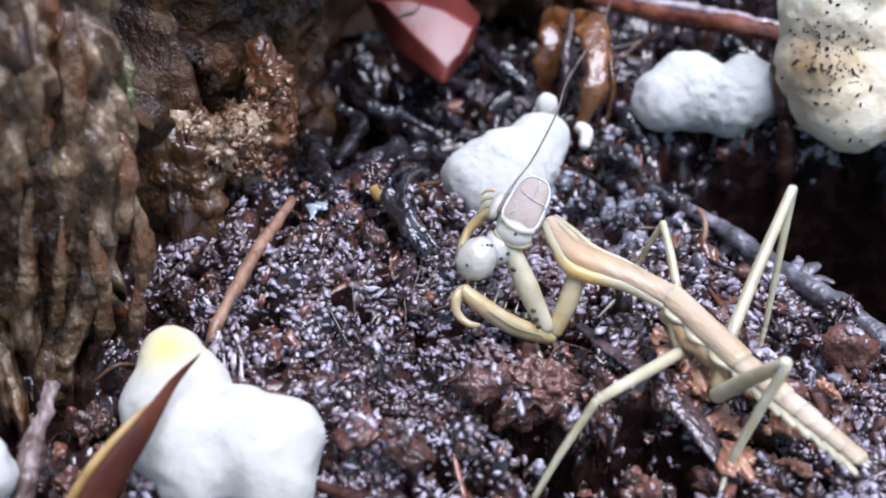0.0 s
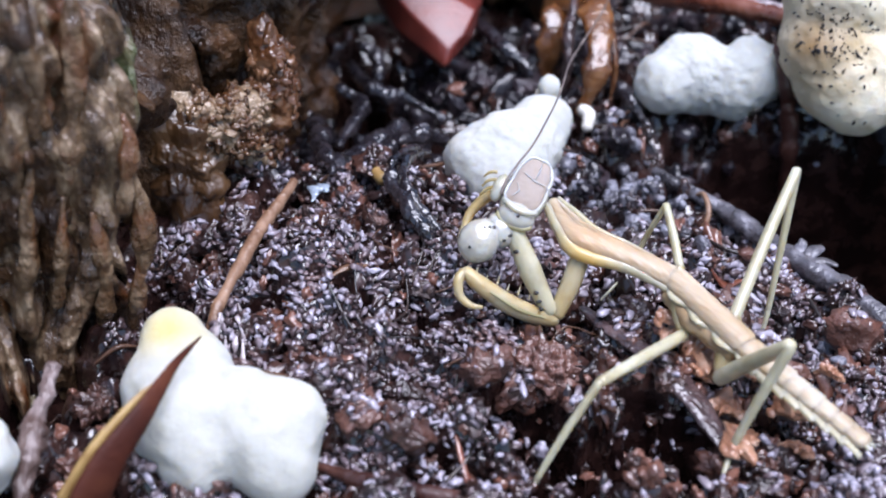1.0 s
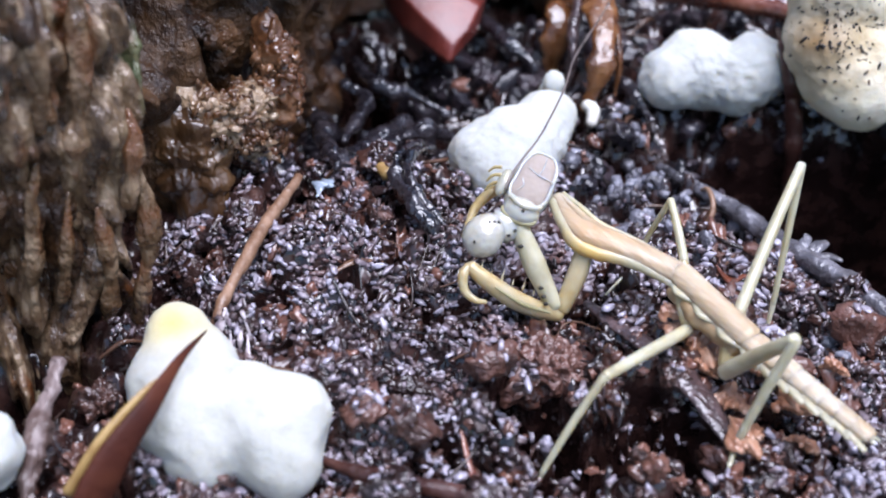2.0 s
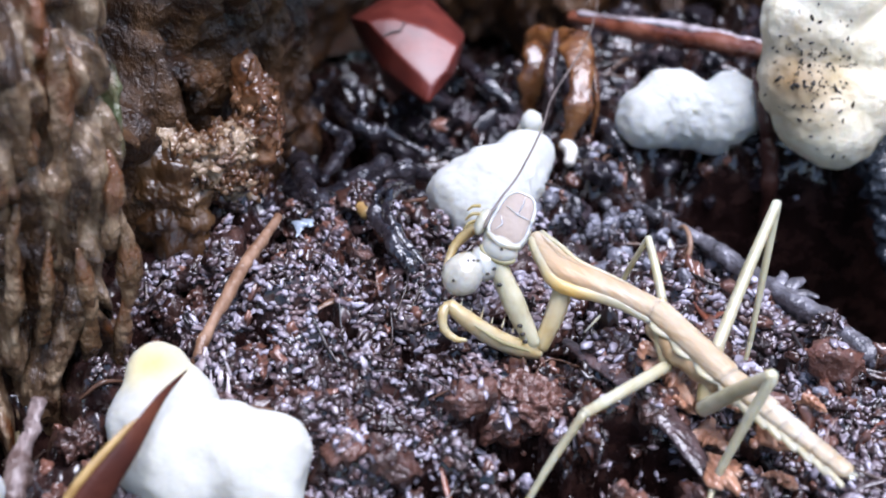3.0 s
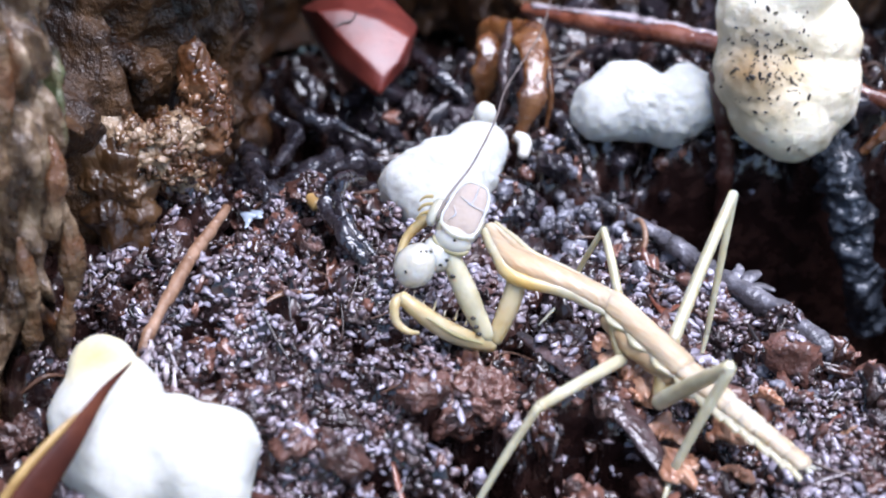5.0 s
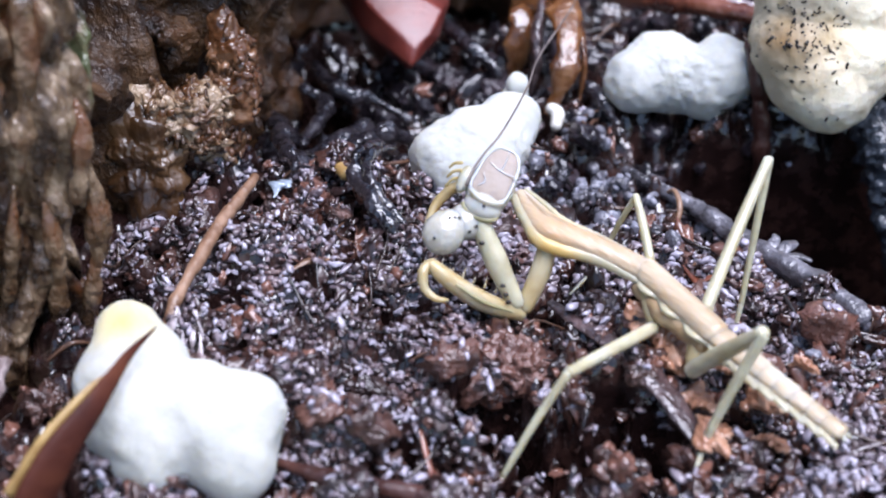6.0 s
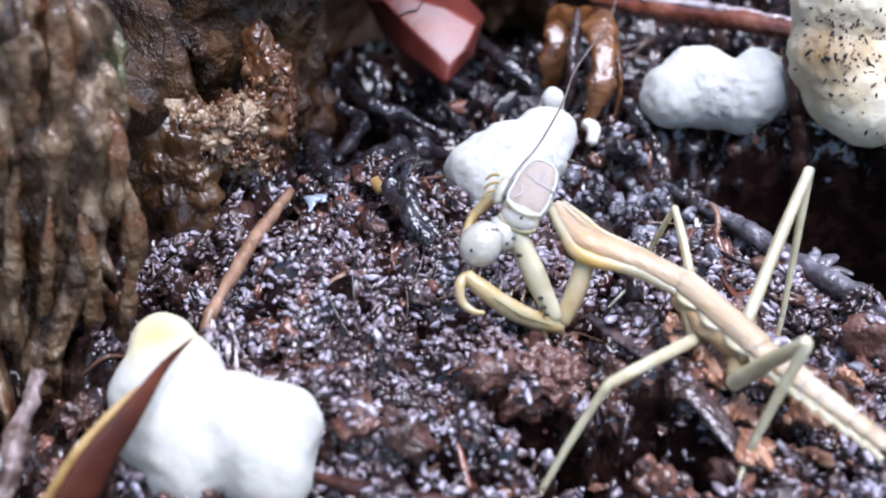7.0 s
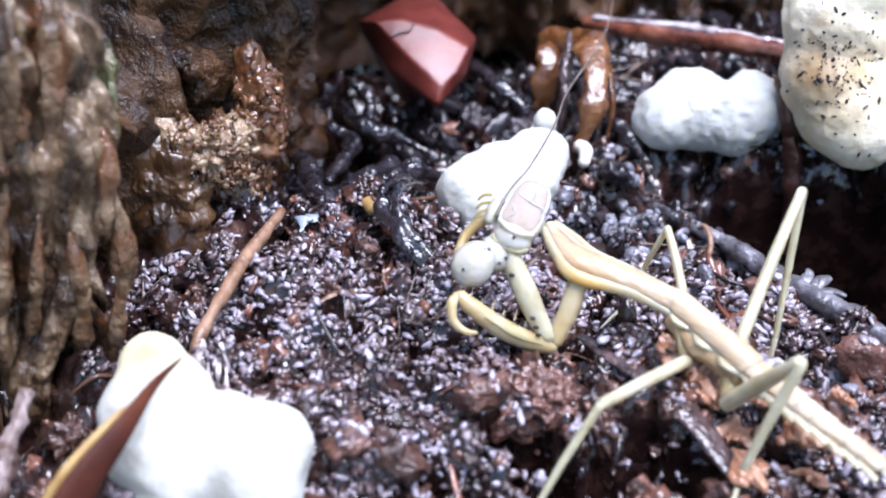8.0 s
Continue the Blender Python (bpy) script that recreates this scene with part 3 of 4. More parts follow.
def bark_rib(pts, r, seed):
    part("bark_rib", tube(pts, [r * 0.3, r * 0.9, r * 1.1, r * 0.9, r * 1.15, r * 0.7], 26, 90, 0.8, (0.5, -0.85, 0), 0.5, 5, seed), M_RIB, wall, "knotty tan rib of bark")


def build_bark_pieces():
    bark_rib([(-1.33, -0.60, 1.62), (-1.33, -0.64, 1.46), (-1.345, -0.68, 1.26), (-1.38, -0.71, 1.07), (-1.42, -0.72, 0.92)], 0.042, 301)
    bark_rib([(-1.49, -0.77, 1.66), (-1.46, -0.80, 1.48), (-1.47, -0.77, 1.28), (-1.50, -0.77, 1.12)], 0.034, 303)
    bark_rib([(-1.20, -0.62, 1.12), (-1.19, -0.67, 0.98), (-1.21, -0.68, 0.84), (-1.24, -0.68, 0.72)], 0.036, 305)
    bark_rib([(-1.19, -0.62, 0.86), (-1.18, -0.64, 0.66), (-1.19, -0.66, 0.48), (-1.24, -0.68, 0.30), (-1.27, -0.68, 0.12)], 0.038, 307)
    bark_rib([(-1.35, -0.73, 0.74), (-1.33, -0.75, 0.56), (-1.34, -0.75, 0.38), (-1.37, -0.74, 0.20)], 0.034, 309)
    bark_rib([(-1.44, -0.76, 0.84), (-1.46, -0.81, 0.66), (-1.49, -0.81, 0.50), (-1.53, -0.80, 0.34)], 0.030, 311)
    bark_rib([(-1.53, -0.80, 1.00), (-1.57, -0.83, 0.80), (-1.60, -0.83, 0.58), (-1.64, -0.82, 0.40)], 0.040, 313)
    bark_knobs("rotten_wood_ledge", [(-1.14, 0.24, 0.66, 0.06), (-1.06, 0.19, 0.62, 0.08), (-1.00, 0.17, 0.56, 0.065), (-0.94, 0.23, 0.54, 0.11), (-0.89, 0.28, 0.56, 0.10), (-0.89, 0.25, 0.44, 0.10), (-0.87, 0.25, 0.32, 0.08), (-0.93, 0.22, 0.36, 0.06)], M_BARKPALE, "pale tan crumbling rotten wood", 161, 420)
    bark_knobs("rotten_wood_ledge", [(-0.85, 0.33, 0.50, 0.07), (-0.81, 0.34, 0.42, 0.075), (-0.79, 0.36, 0.34, 0.065), (-0.84, 0.28, 0.33, 0.065)], M_BARKCHUNK, "orange-brown crumbling rotten wood", 163, 160)
    bark_knobs("bark_chunk", [(-0.80, 0.46, 0.84, 0.075), (-0.76, 0.41, 0.78, 0.095), (-0.75, 0.40, 0.69, 0.09), (-0.73, 0.38, 0.61, 0.098), (-0.76, 0.36, 0.52, 0.08), (-0.80, 0.38, 0.60, 0.075)], M_BARKCHUNK, "wet orange-brown bark knobs", 181, 140)
    bark_knobs("bark_chunk", [(-1.24, 0.16, 0.56, 0.09), (-1.22, 0.13, 0.42, 0.10), (-1.20, 0.08, 0.30, 0.10), (-1.12, 0.17, 0.52, 0.11), (-1.09, 0.14, 0.40, 0.11), (-1.06, 0.10, 0.28, 0.10), (-1.13, 0.04, 0.20, 0.09), (-1.02, 0.05, 0.17, 0.08), (-0.99, 0.17, 0.42, 0.07)], M_HOLLOW, "smooth brown wood at the back of the hollow", 183)
    bark_knobs("bark_chunk", [(-1.13, 0.35, 0.92, 0.06), (-1.06, 0.38, 0.88, 0.08), (-0.99, 0.42, 0.82, 0.07), (-1.02, 0.40, 0.74, 0.07)], M_WOOD, "dark brown bark knobs", 185)


build_bark_pieces()

# ---- loose soil: crumbs, clumps, fibres ----
def open_ground(xy):
    """True where the soil lies free in front of the trunk."""
    c, nrm, _ = wall_frame(620)
    d = np.linalg.norm(xy[:, None, :] - c[None, ::3], axis=2)
    i = np.argmin(d, 1) * 3
    return ((xy - c[i]) * nrm[i]).sum(1) > -0.12


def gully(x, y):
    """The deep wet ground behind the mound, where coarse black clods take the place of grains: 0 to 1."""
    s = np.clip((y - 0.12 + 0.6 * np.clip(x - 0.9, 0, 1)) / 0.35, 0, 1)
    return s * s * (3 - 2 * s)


def surface(x, y):
    p = np.column_stack([x, y, soil_height(x, y)])
    return p[:, 2] + 0.025 * (1 - 2 * np.abs(fbm(p * 12, 3, 5)))


def build_crumbs():
    n = 8000
    xy = np.stack([rng.uniform(-1.6, 2.5, n), rng.uniform(-2.0, 1.6, n)], 1)
    xy = xy[open_ground(xy)]
    xy = xy[(soil_height(xy[:, 0], xy[:, 1]) > -0.2) & (rng.random(len(xy)) > 0.8 * gully(xy[:, 0], xy[:, 1]))]
    xy = xy[rng.random(len(xy)) > 0.8 * np.exp(-((xy[:, 0] - 0.86) ** 2 + (xy[:, 1] - 0.32) ** 2) / 0.09)]
    drift = fbm(np.column_stack([xy, 0 * xy[:, 0]]) * 1.6, 3, 151)
    xy = xy[rng.random(len(xy)) < np.clip(0.55 - 0.9 * drift, 0.12, 1) * (1 - 0.6 * np.exp(-((xy[:, 0] + 0.32) ** 2 + (xy[:, 1] + 0.35) ** 2) / 0.3))]
    n = len(xy)
    r = 0.012 + 0.026 * rng.random(n) ** 2.4
    place = np.column_stack([xy, surface(xy[:, 0], xy[:, 1]) + r * 0.35])
    st = rng.uniform(0.45, 1.1, (n, 3))
    st[:, 0] *= rng.uniform(0.9, 2.3, n)
    single("soil_crumbs", mixed(9, 3, place, r, rng.uniform(0, 6.28, (n, 3)), st, 60, 0.7, 1.6, 0.35), M_CRUMB, (0, 0, 0), "glistening wet dark brown soil crumbs", "soil", kind="stuff")


LUMPS = []


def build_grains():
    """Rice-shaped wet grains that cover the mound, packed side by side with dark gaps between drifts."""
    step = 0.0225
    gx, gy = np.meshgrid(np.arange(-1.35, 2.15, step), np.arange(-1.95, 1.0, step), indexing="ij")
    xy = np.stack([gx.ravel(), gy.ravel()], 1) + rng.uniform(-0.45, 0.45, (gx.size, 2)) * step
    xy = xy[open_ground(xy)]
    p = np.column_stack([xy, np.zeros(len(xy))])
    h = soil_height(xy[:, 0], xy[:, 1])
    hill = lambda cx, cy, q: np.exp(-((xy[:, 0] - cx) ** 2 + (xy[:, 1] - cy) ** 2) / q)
    # the added hills thicken the pale grains where the soil's sheen is strongest
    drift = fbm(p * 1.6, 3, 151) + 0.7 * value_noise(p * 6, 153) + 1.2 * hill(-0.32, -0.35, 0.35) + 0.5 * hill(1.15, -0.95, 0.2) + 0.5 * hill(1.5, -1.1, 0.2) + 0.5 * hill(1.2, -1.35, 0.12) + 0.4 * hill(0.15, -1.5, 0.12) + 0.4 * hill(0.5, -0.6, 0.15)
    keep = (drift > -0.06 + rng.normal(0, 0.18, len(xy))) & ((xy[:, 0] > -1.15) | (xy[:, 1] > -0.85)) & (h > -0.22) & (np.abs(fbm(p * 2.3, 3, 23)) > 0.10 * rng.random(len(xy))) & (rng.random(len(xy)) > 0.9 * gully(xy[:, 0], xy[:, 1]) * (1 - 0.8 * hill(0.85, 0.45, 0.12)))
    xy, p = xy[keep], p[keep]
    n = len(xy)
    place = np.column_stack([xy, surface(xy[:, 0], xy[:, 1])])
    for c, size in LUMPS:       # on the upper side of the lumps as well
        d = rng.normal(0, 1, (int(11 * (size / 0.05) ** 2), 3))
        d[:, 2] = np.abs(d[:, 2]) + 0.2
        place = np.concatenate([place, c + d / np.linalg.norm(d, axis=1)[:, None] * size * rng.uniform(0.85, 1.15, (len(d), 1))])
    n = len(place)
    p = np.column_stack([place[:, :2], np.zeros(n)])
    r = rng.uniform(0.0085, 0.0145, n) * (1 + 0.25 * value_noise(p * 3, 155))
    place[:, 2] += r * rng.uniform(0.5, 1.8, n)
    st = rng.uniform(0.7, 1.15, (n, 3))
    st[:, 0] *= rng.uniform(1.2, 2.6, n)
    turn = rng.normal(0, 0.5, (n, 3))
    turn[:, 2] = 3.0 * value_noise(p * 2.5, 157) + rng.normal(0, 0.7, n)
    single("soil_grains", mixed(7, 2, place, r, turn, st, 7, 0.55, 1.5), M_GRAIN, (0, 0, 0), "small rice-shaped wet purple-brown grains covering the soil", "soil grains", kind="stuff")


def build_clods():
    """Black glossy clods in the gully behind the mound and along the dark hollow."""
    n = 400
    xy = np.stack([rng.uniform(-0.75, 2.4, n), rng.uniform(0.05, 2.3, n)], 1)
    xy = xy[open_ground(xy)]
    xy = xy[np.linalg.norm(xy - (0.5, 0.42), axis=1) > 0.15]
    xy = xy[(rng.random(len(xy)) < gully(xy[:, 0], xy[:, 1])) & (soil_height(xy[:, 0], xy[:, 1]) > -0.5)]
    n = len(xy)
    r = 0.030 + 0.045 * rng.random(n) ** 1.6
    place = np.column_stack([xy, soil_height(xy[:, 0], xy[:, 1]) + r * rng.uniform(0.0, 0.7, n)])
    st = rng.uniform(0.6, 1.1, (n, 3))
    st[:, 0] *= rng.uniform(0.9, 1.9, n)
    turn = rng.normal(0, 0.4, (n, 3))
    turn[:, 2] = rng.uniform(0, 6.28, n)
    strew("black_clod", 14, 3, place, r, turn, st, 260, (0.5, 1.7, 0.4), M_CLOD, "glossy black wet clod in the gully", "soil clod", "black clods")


def build_pellets():
    """Rounded blue-grey pellets in the dip between the white pellet and the grey branch, and beside the branch."""
    n = 320
    xy = np.stack([rng.normal(0, 1, n), rng.normal(0, 1, n)], 1)
    xy = np.where(rng.random((n, 1)) < 0.85, np.array((0.86, 0.32)) + xy * (0.17, 0.23), np.array((1.58, -0.72)) + xy * (0.18, 0.14))
    xy = xy[(pit(xy[:, 0], xy[:, 1]) < 0.05) & (soil_height(xy[:, 0], xy[:, 1]) > -0.25)]
    n = len(xy)
    r = 0.015 + 0.015 * rng.random(n) ** 1.7
    place = np.column_stack([xy, surface(xy[:, 0], xy[:, 1]) + r * rng.uniform(0.3, 1.2, n)])
    strew("soil_pellet", 8, 3, place, r, rng.uniform(0, 6.28, (n, 3)), rng.uniform(0.7, 1.5, (n, 3)), 310, (0.3, 1.5, 0.15), M_PELLET, "rounded wet blue-grey pellet of soil", "soil pellet", "soil pellets")


def build_fibres():
    shapes = []
    for k in range(600):
        x, y = rng.uniform(-1.7, 2.6), rng.uniform(-1.9, 2.4)
        if not open_ground(np.array([[x, y]]))[0]:
            continue
        a, L, b = rng.uniform(0, 6.28), rng.uniform(0.08, 0.35), rng.normal(0, 0.5)
        pts = []
        for s in (-0.5, 0, 0.5):
            px, py = x + math.cos(a + b * s) * L * s, y + math.sin(a + b * s) * L * s
            pts.append((px, py, float(soil_height(px, py)) + 0.03 + 0.03 * rng.random()))
        r = rng.uniform(0.004, 0.012)
        if min(q[2] for q in pts) < -0.25 or max(q[2] for q in pts) - min(q[2] for q in pts) > 0.13:
            continue
        shapes.append(tube(pts, [r * 0.6, r, r * 0.5], 6, 8))
    single("soil_fibres", join(*shapes), M_FIBRE, (0, 0, 0), "thin wet dark root fibres on the soil", "fibres", kind="stuff")


def build_lumps_of_soil():
    n = 360
    xy = np.stack([rng.uniform(-1.2, 2.2, n), rng.uniform(-1.9, 0.3, n)], 1)
    xy = xy[open_ground(xy)]
    clear = spline([(-0.55, 0.24, 0), (-0.95, -0.85, 0)], 24)[:, :2].tolist() + spline([(-0.06, 0.42, 0), (-0.21, 0.05, 0), (-0.13, -0.28, 0)], 12)[:, :2].tolist() + [(0.46, -0.80), (0.36, -0.80), (0.26, -0.80), (0.15, -0.80)]
    xy = xy[np.min(np.linalg.norm(xy[:, None] - np.array(clear)[None], axis=2), 1) > 0.13]
    xy = xy[soil_height(xy[:, 0], xy[:, 1]) > -0.1]
    xy = xy[(rng.random(len(xy)) > 0.75 * np.exp(-((xy[:, 0] + 0.35) ** 2 + (xy[:, 1] + 0.35) ** 2) / 0.16))]
    n = len(xy)
    r = 0.028 + 0.042 * rng.random(n) ** 2
    place = np.column_stack([xy, soil_height(xy[:, 0], xy[:, 1]) + r * 0.3])
    LUMPS.extend(zip(place, r))
    strew("soil_lump", 10, 3, place, r, rng.uniform(0, 6.28, (n, 3)), rng.uniform(0.6, 1.3, (n, 3)), 90, (0.6, 1.9, 0.6), M_LUMP, "wet reddish-brown lump of rotten soil", "soil lump", "soil lumps")


build_crumbs()
build_lumps_of_soil()
build_grains()
build_clods()
build_pellets()
build_fibres()


def soil_z(x, y, up=0.0):
    return float(soil_height(x, y)) + up


# ---- white and cream lumps ----
def build_lumps():
    o = (-0.85, -1.30, 0.08)
    ob = single("white_lump", lump([(-1.04, -1.00, 0.33, 0.125), (-1.02, -1.18, 0.27, 0.17), (-0.97, -1.36, 0.24, 0.20), (-0.66, -1.40, 0.23, 0.205), (-0.80, -1.34, 0.24, 0.165), (-0.95, -1.14, 0.295, 0.145), (-1.07, -1.22, 0.25, 0.15), (-0.89, -1.48, 0.17, 0.15), (-0.60, -1.52, 0.15, 0.14), (-0.74, -1.245, 0.345, 0.045), (-0.555, -1.36, 0.27, 0.11)], 6, 0.075, ((4, 0.015), (14, 0.005)), 3), M_WHITEL, o,
                "white lumpy fluffy pellet with a yellow tip on the soil", "white pellet", "white pellets")
    single("white_pellet", lump([(0.17, 0.40, 0.20, 0.16), (0.30, 0.46, 0.24, 0.17), (0.42, 0.62, 0.24, 0.13), (0.49, 0.70, 0.22, 0.095), (0.26, 0.28, 0.16, 0.15), (0.47, 0.66, 0.2, 0.12), (0.34, 0.36, 0.2, 0.15), (0.525, 0.71, 0.255, 0.070), (0.44, 0.70, 0.25, 0.080), (0.43, 0.50, 0.20, 0.115)], 6, 0.07, ((4, 0.012), (22, 0.006)), 8), M_WHITE, (0.3, 0.5, 0.05),
           "white fluffy pellet behind the mantis on dark soil", "white pellet", "white pellets")
    single("white_pellet", lump([(0.512, 0.85, 0.315, 0.062), (0.51, 0.91, 0.22, 0.07), (0.51, 0.94, 0.08, 0.08)], 4, 0.04, ((10, 0.012),), 9), M_WHITE, (0.51, 0.94, 0.05), "small white fluffy pellet touching a larger one", "white pellet", "white pellets")
    oblong = single("white_pellet", lump([(1.10, 1.02, 0.24, 0.16), (1.25, 1.06, 0.25, 0.19), (1.42, 1.02, 0.24, 0.18), (1.19, 1.12, 0.34, 0.11), (1.29, 1.13, 0.36, 0.075), (1.54, 1.02, 0.30, 0.15), (1.50, 1.08, 0.38, 0.08)], 6, 0.05, ((4, 0.014), (22, 0.007)), 12), M_WHITE, (1.3, 1.05, 0.1),
           "oblong white fluffy pellet with a notched top", "white pellet", "white pellets")
    part("dirt_thread", tube([(1.49, 0.855, 0.17), (1.515, 0.85, 0.185), (1.55, 0.858, 0.19)], [0.004, 0.006, 0.004], 6, 10), M_BLACK, oblong, "dark thread of dirt")
    single("white_pellet", lump([(-1.67, -1.57, 0.28, 0.15), (-1.76, -1.52, 0.2, 0.15)], 5, 0.06, ((6, 0.02), (18, 0.006)), 15), M_WHITE, (-1.70, -1.57, 0.1), "white fluffy pellet beside a grey twig", "white pellet", "white pellets")
    big = thing("cream_lump", (1.95, 0.85, 0.2), "large cream lumpy pellet with black specks and tan stains", "cream pellet")
    lobes = [(1.83, 0.92, 0.52, 0.24), (1.93, 0.86, 0.40, 0.25), (2.07, 0.90, 0.46, 0.25), (1.86, 1.02, 0.75, 0.25), (1.94, 1.05, 0.94, 0.24), (2.02, 1.12, 1.04, 0.2), (2.09, 0.96, 0.68, 0.20), (1.98, 0.80, 0.33, 0.21), (1.86, 0.82, 0.38, 0.18)]
    v, f = lump(lobes, 6, 0.035, ((4, 0.02), (22, 0.006)), 21)
    body = part("body", (v, f), M_CREAM, big)
    c = v.mean(0)
    tv, tf = ico(2)
    pick = [i for i in rng.permutation(len(v)) if v[i, 1] < c[1] - 0.05 and v[i, 0] < 2.02 and v[i, 2] > 0.25][:520]
    pick = [i for i in pick if rng.random() < 0.12 + 0.88 * math.exp(-((v[i, 0] - 1.80) ** 2 + (v[i, 2] - 0.62) ** 2) / 0.015)]
    n = len(pick)
    specks = scatter((tv, tf), v[pick], 0.0035 + 0.005 * rng.random(n) ** 2, rng.uniform(0, 6.28, (n, 3)), np.column_stack([rng.uniform(0.8, 3.2, n), rng.uniform(0.5, 1.3, (n, 2))]))
    part("specks", specks, M_BLACK, big, "black soil specks", kind="stuff")


build_lumps()


# ---- red stone ----
def build_stone():
    top = [(-0.313, 1.577, 0.489), (-0.173, 1.608, 0.489), (0.004, 1.573, 0.449), (0.171, 1.487, 0.383), (0.105, 1.345, 0.314), (0.028, 1.272, 0.287), (-0.132, 1.402, 0.375)]
    mid = [(-0.415, 1.87, 0.35), (-0.184, 2.17, 0.35), (-0.03, 2.25, 0.35), (0.215, 1.78, 0.30), (0.155, 1.46, 0.25), (0.01, 1.22, 0.20), (-0.25, 1.50, 0.27)]
    low = [(0.5 * x - 0.03, 1.95 + 0.35 * (y - 1.75), -0.15) for x, y, z in mid]
    bm = bmesh.new()
    rings = [[bm.verts.new(p) for p in r] for r in (top, mid, low)]
    bm.faces.new(rings[0])
    for a, b in zip(rings[:-1], rings[1:]):
        for i in range(7):
            bm.faces.new((a[i], b[i], b[(i + 1) % 7], a[(i + 1) % 7]))
    bm.faces.new(rings[2][::-1])
    bmesh.ops.recalc_face_normals(bm, faces=bm.faces)
    bmesh.ops.bevel(bm, geom=bm.edges, offset=0.018, segments=3, profile=0.5, affect="EDGES")
    bmesh.ops.triangulate(bm, faces=bm.faces)
    v, f = np.array([p.co[:] for p in bm.verts]), [[q.index for q in p.verts] for p in bm.faces]
    bm.free()
    ob = single("red_stone", (v, f), M_RED, (-0.05, 1.5, 0), "glossy dark red angular stone against the trunk", "stone")
    hair = [(-0.223, 1.495, 0.441), (-0.171, 1.526, 0.451), (-0.136, 1.535, 0.452), (-0.107, 1.588, 0.477)]
    part("dirt_thread", tube(hair, [0.005, 0.006, 0.004], 6, 16), M_BLACK, ob, "dark thread of dirt")


build_stone()


# ---- sticks, roots and plant bits ----
def limb(name, pts, radii, mat, label, category, flat=1.0, up=(0, 0, 1), rough=0.15, grain=9, seed=0, group="", n=40, seg=14):
    o = pts[-1]
    return single(name, tube(pts, radii, seg, n, flat, up, rough, grain, seed), mat, o, label, category, group)


def build_bits():
    limb("stick", [(-0.65, 0.00, 0.37), (-0.79, -0.38, 0.34), (-0.91, -0.77, 0.28), (-0.95, -0.84, 0.14)], [0.024, 0.029, 0.025, 0.02], M_STICK, "thin orange-brown stick leaning on the soil", "stick", seed=2, rough=0.2, grain=16, n=70, seg=18)
    sliver = limb("leaf_sliver", [(-0.89, -1.20, 0.53), (-0.965, -1.37, 0.54), (-1.04, -1.56, 0.51), (-1.15, -1.72, 0.42), (-1.24, -1.83, 0.28), (-1.33, -1.90, 0.0)], [0.003, 0.020, 0.040, 0.066, 0.090, 0.10], M_BLADE, "pointed curved brown dry leaf sliver over the white pellet", "leaf sliver", 0.35, (0.7, -0.3, 0.5), 0.05, 5, 3)
    part("margin", tube([(-1.005, -1.45, 0.54), (-1.078, -1.535, 0.525), (-1.21, -1.685, 0.435), (-1.32, -1.785, 0.295)], [0.004, 0.015, 0.026, 0.030], 8, 40, 0.6, (0.7, -0.3, 0.5)), M_SEEDY, sliver, "yellowish margin")
    limb("grey_twig", [(-1.49, -1.12, 0.30), (-1.51, -1.40, 0.24), (-1.53, -1.70, 0.10)], [0.03, 0.042, 0.04], M_OLDTWIG, "weathered split grey-brown twig by the trunk", "twig", seed=5, rough=0.55, grain=12, n=70, seg=22)
    limb("red_stick", [(-0.47, -1.43, 0.08), (-0.26, -1.55, 0.12), (-0.07, -1.59, 0.11), (0.27, -1.70, 0.11)], [0.02, 0.035, 0.03], M_MAROON, "reddish-brown stick lying on the soil", "stick", seed=6, rough=0.3)
    twig = limb("red_twig", [(0.80, 2.04, 0.26), (1.27, 1.73, 0.32), (1.75, 1.38, 0.40), (2.52, 1.04, 0.28)], [0.035, 0.055, 0.06, 0.055, 0.05], M_TWIG, "wet reddish-brown twig with a pale sheen on its top edge", "twig", seed=7, rough=0.25)
    # pale strip standing in for the sheen on the twig's upper edge
    part("sheen_edge", tube([(0.84, 2.02, 0.295), (1.27, 1.74, 0.375), (1.52, 1.56, 0.415), (1.72, 1.42, 0.44)], [0.018, 0.030, 0.034, 0.02], 10, 50, 0.6, (0, 0.2, 1), 0.5, 12, 44), M_SHEEN_FIBRE, twig, "whitish wet sheen along the top edge")
    limb("grey_log", [(1.02, 0.58, 0.02), (1.16, 0.40, 0.03), (1.39, 0.11, 0.04), (1.55, -0.18, 0.07), (1.70, -0.40, 0.10), (1.84, -0.65, 0.12)], [0.022, 0.030, 0.038, 0.050, 0.052, 0.046], M_GREYTWIG, "wet grey-brown branch in a dark hollow", "branch", grain=16, seed=9, rough=0.3, n=90, seg=20)
    for k, (dx, dy, dz) in enumerate(((0.02, 0.05, 0.05), (0.09, 0.06, 0.025), (0.12, 0.0, 0.0))):
        q = np.array((1.555 + 0.02 * k, -0.17 - 0.03 * k, 0.09))
        limb("splinter", [q, q + np.array((dx, dy, dz)) * 0.5 + 0.01, q + np.array((dx, dy, dz))], [0.026, 0.030, 0.016], M_GREYTWIG, "pale broken splinter on the grey branch", "splinter", 0.6, seed=40 + k, rough=0.5, group="branch splinters")
    limb("grey_twig", [(1.74, -0.63, 0.05), (1.83, -0.62, 0.09), (1.93, -0.61, 0.12)], [0.02, 0.026, 0.02], M_GREYTWIG, "short weathered grey twig across the branch", "twig", seed=10, rough=0.4)
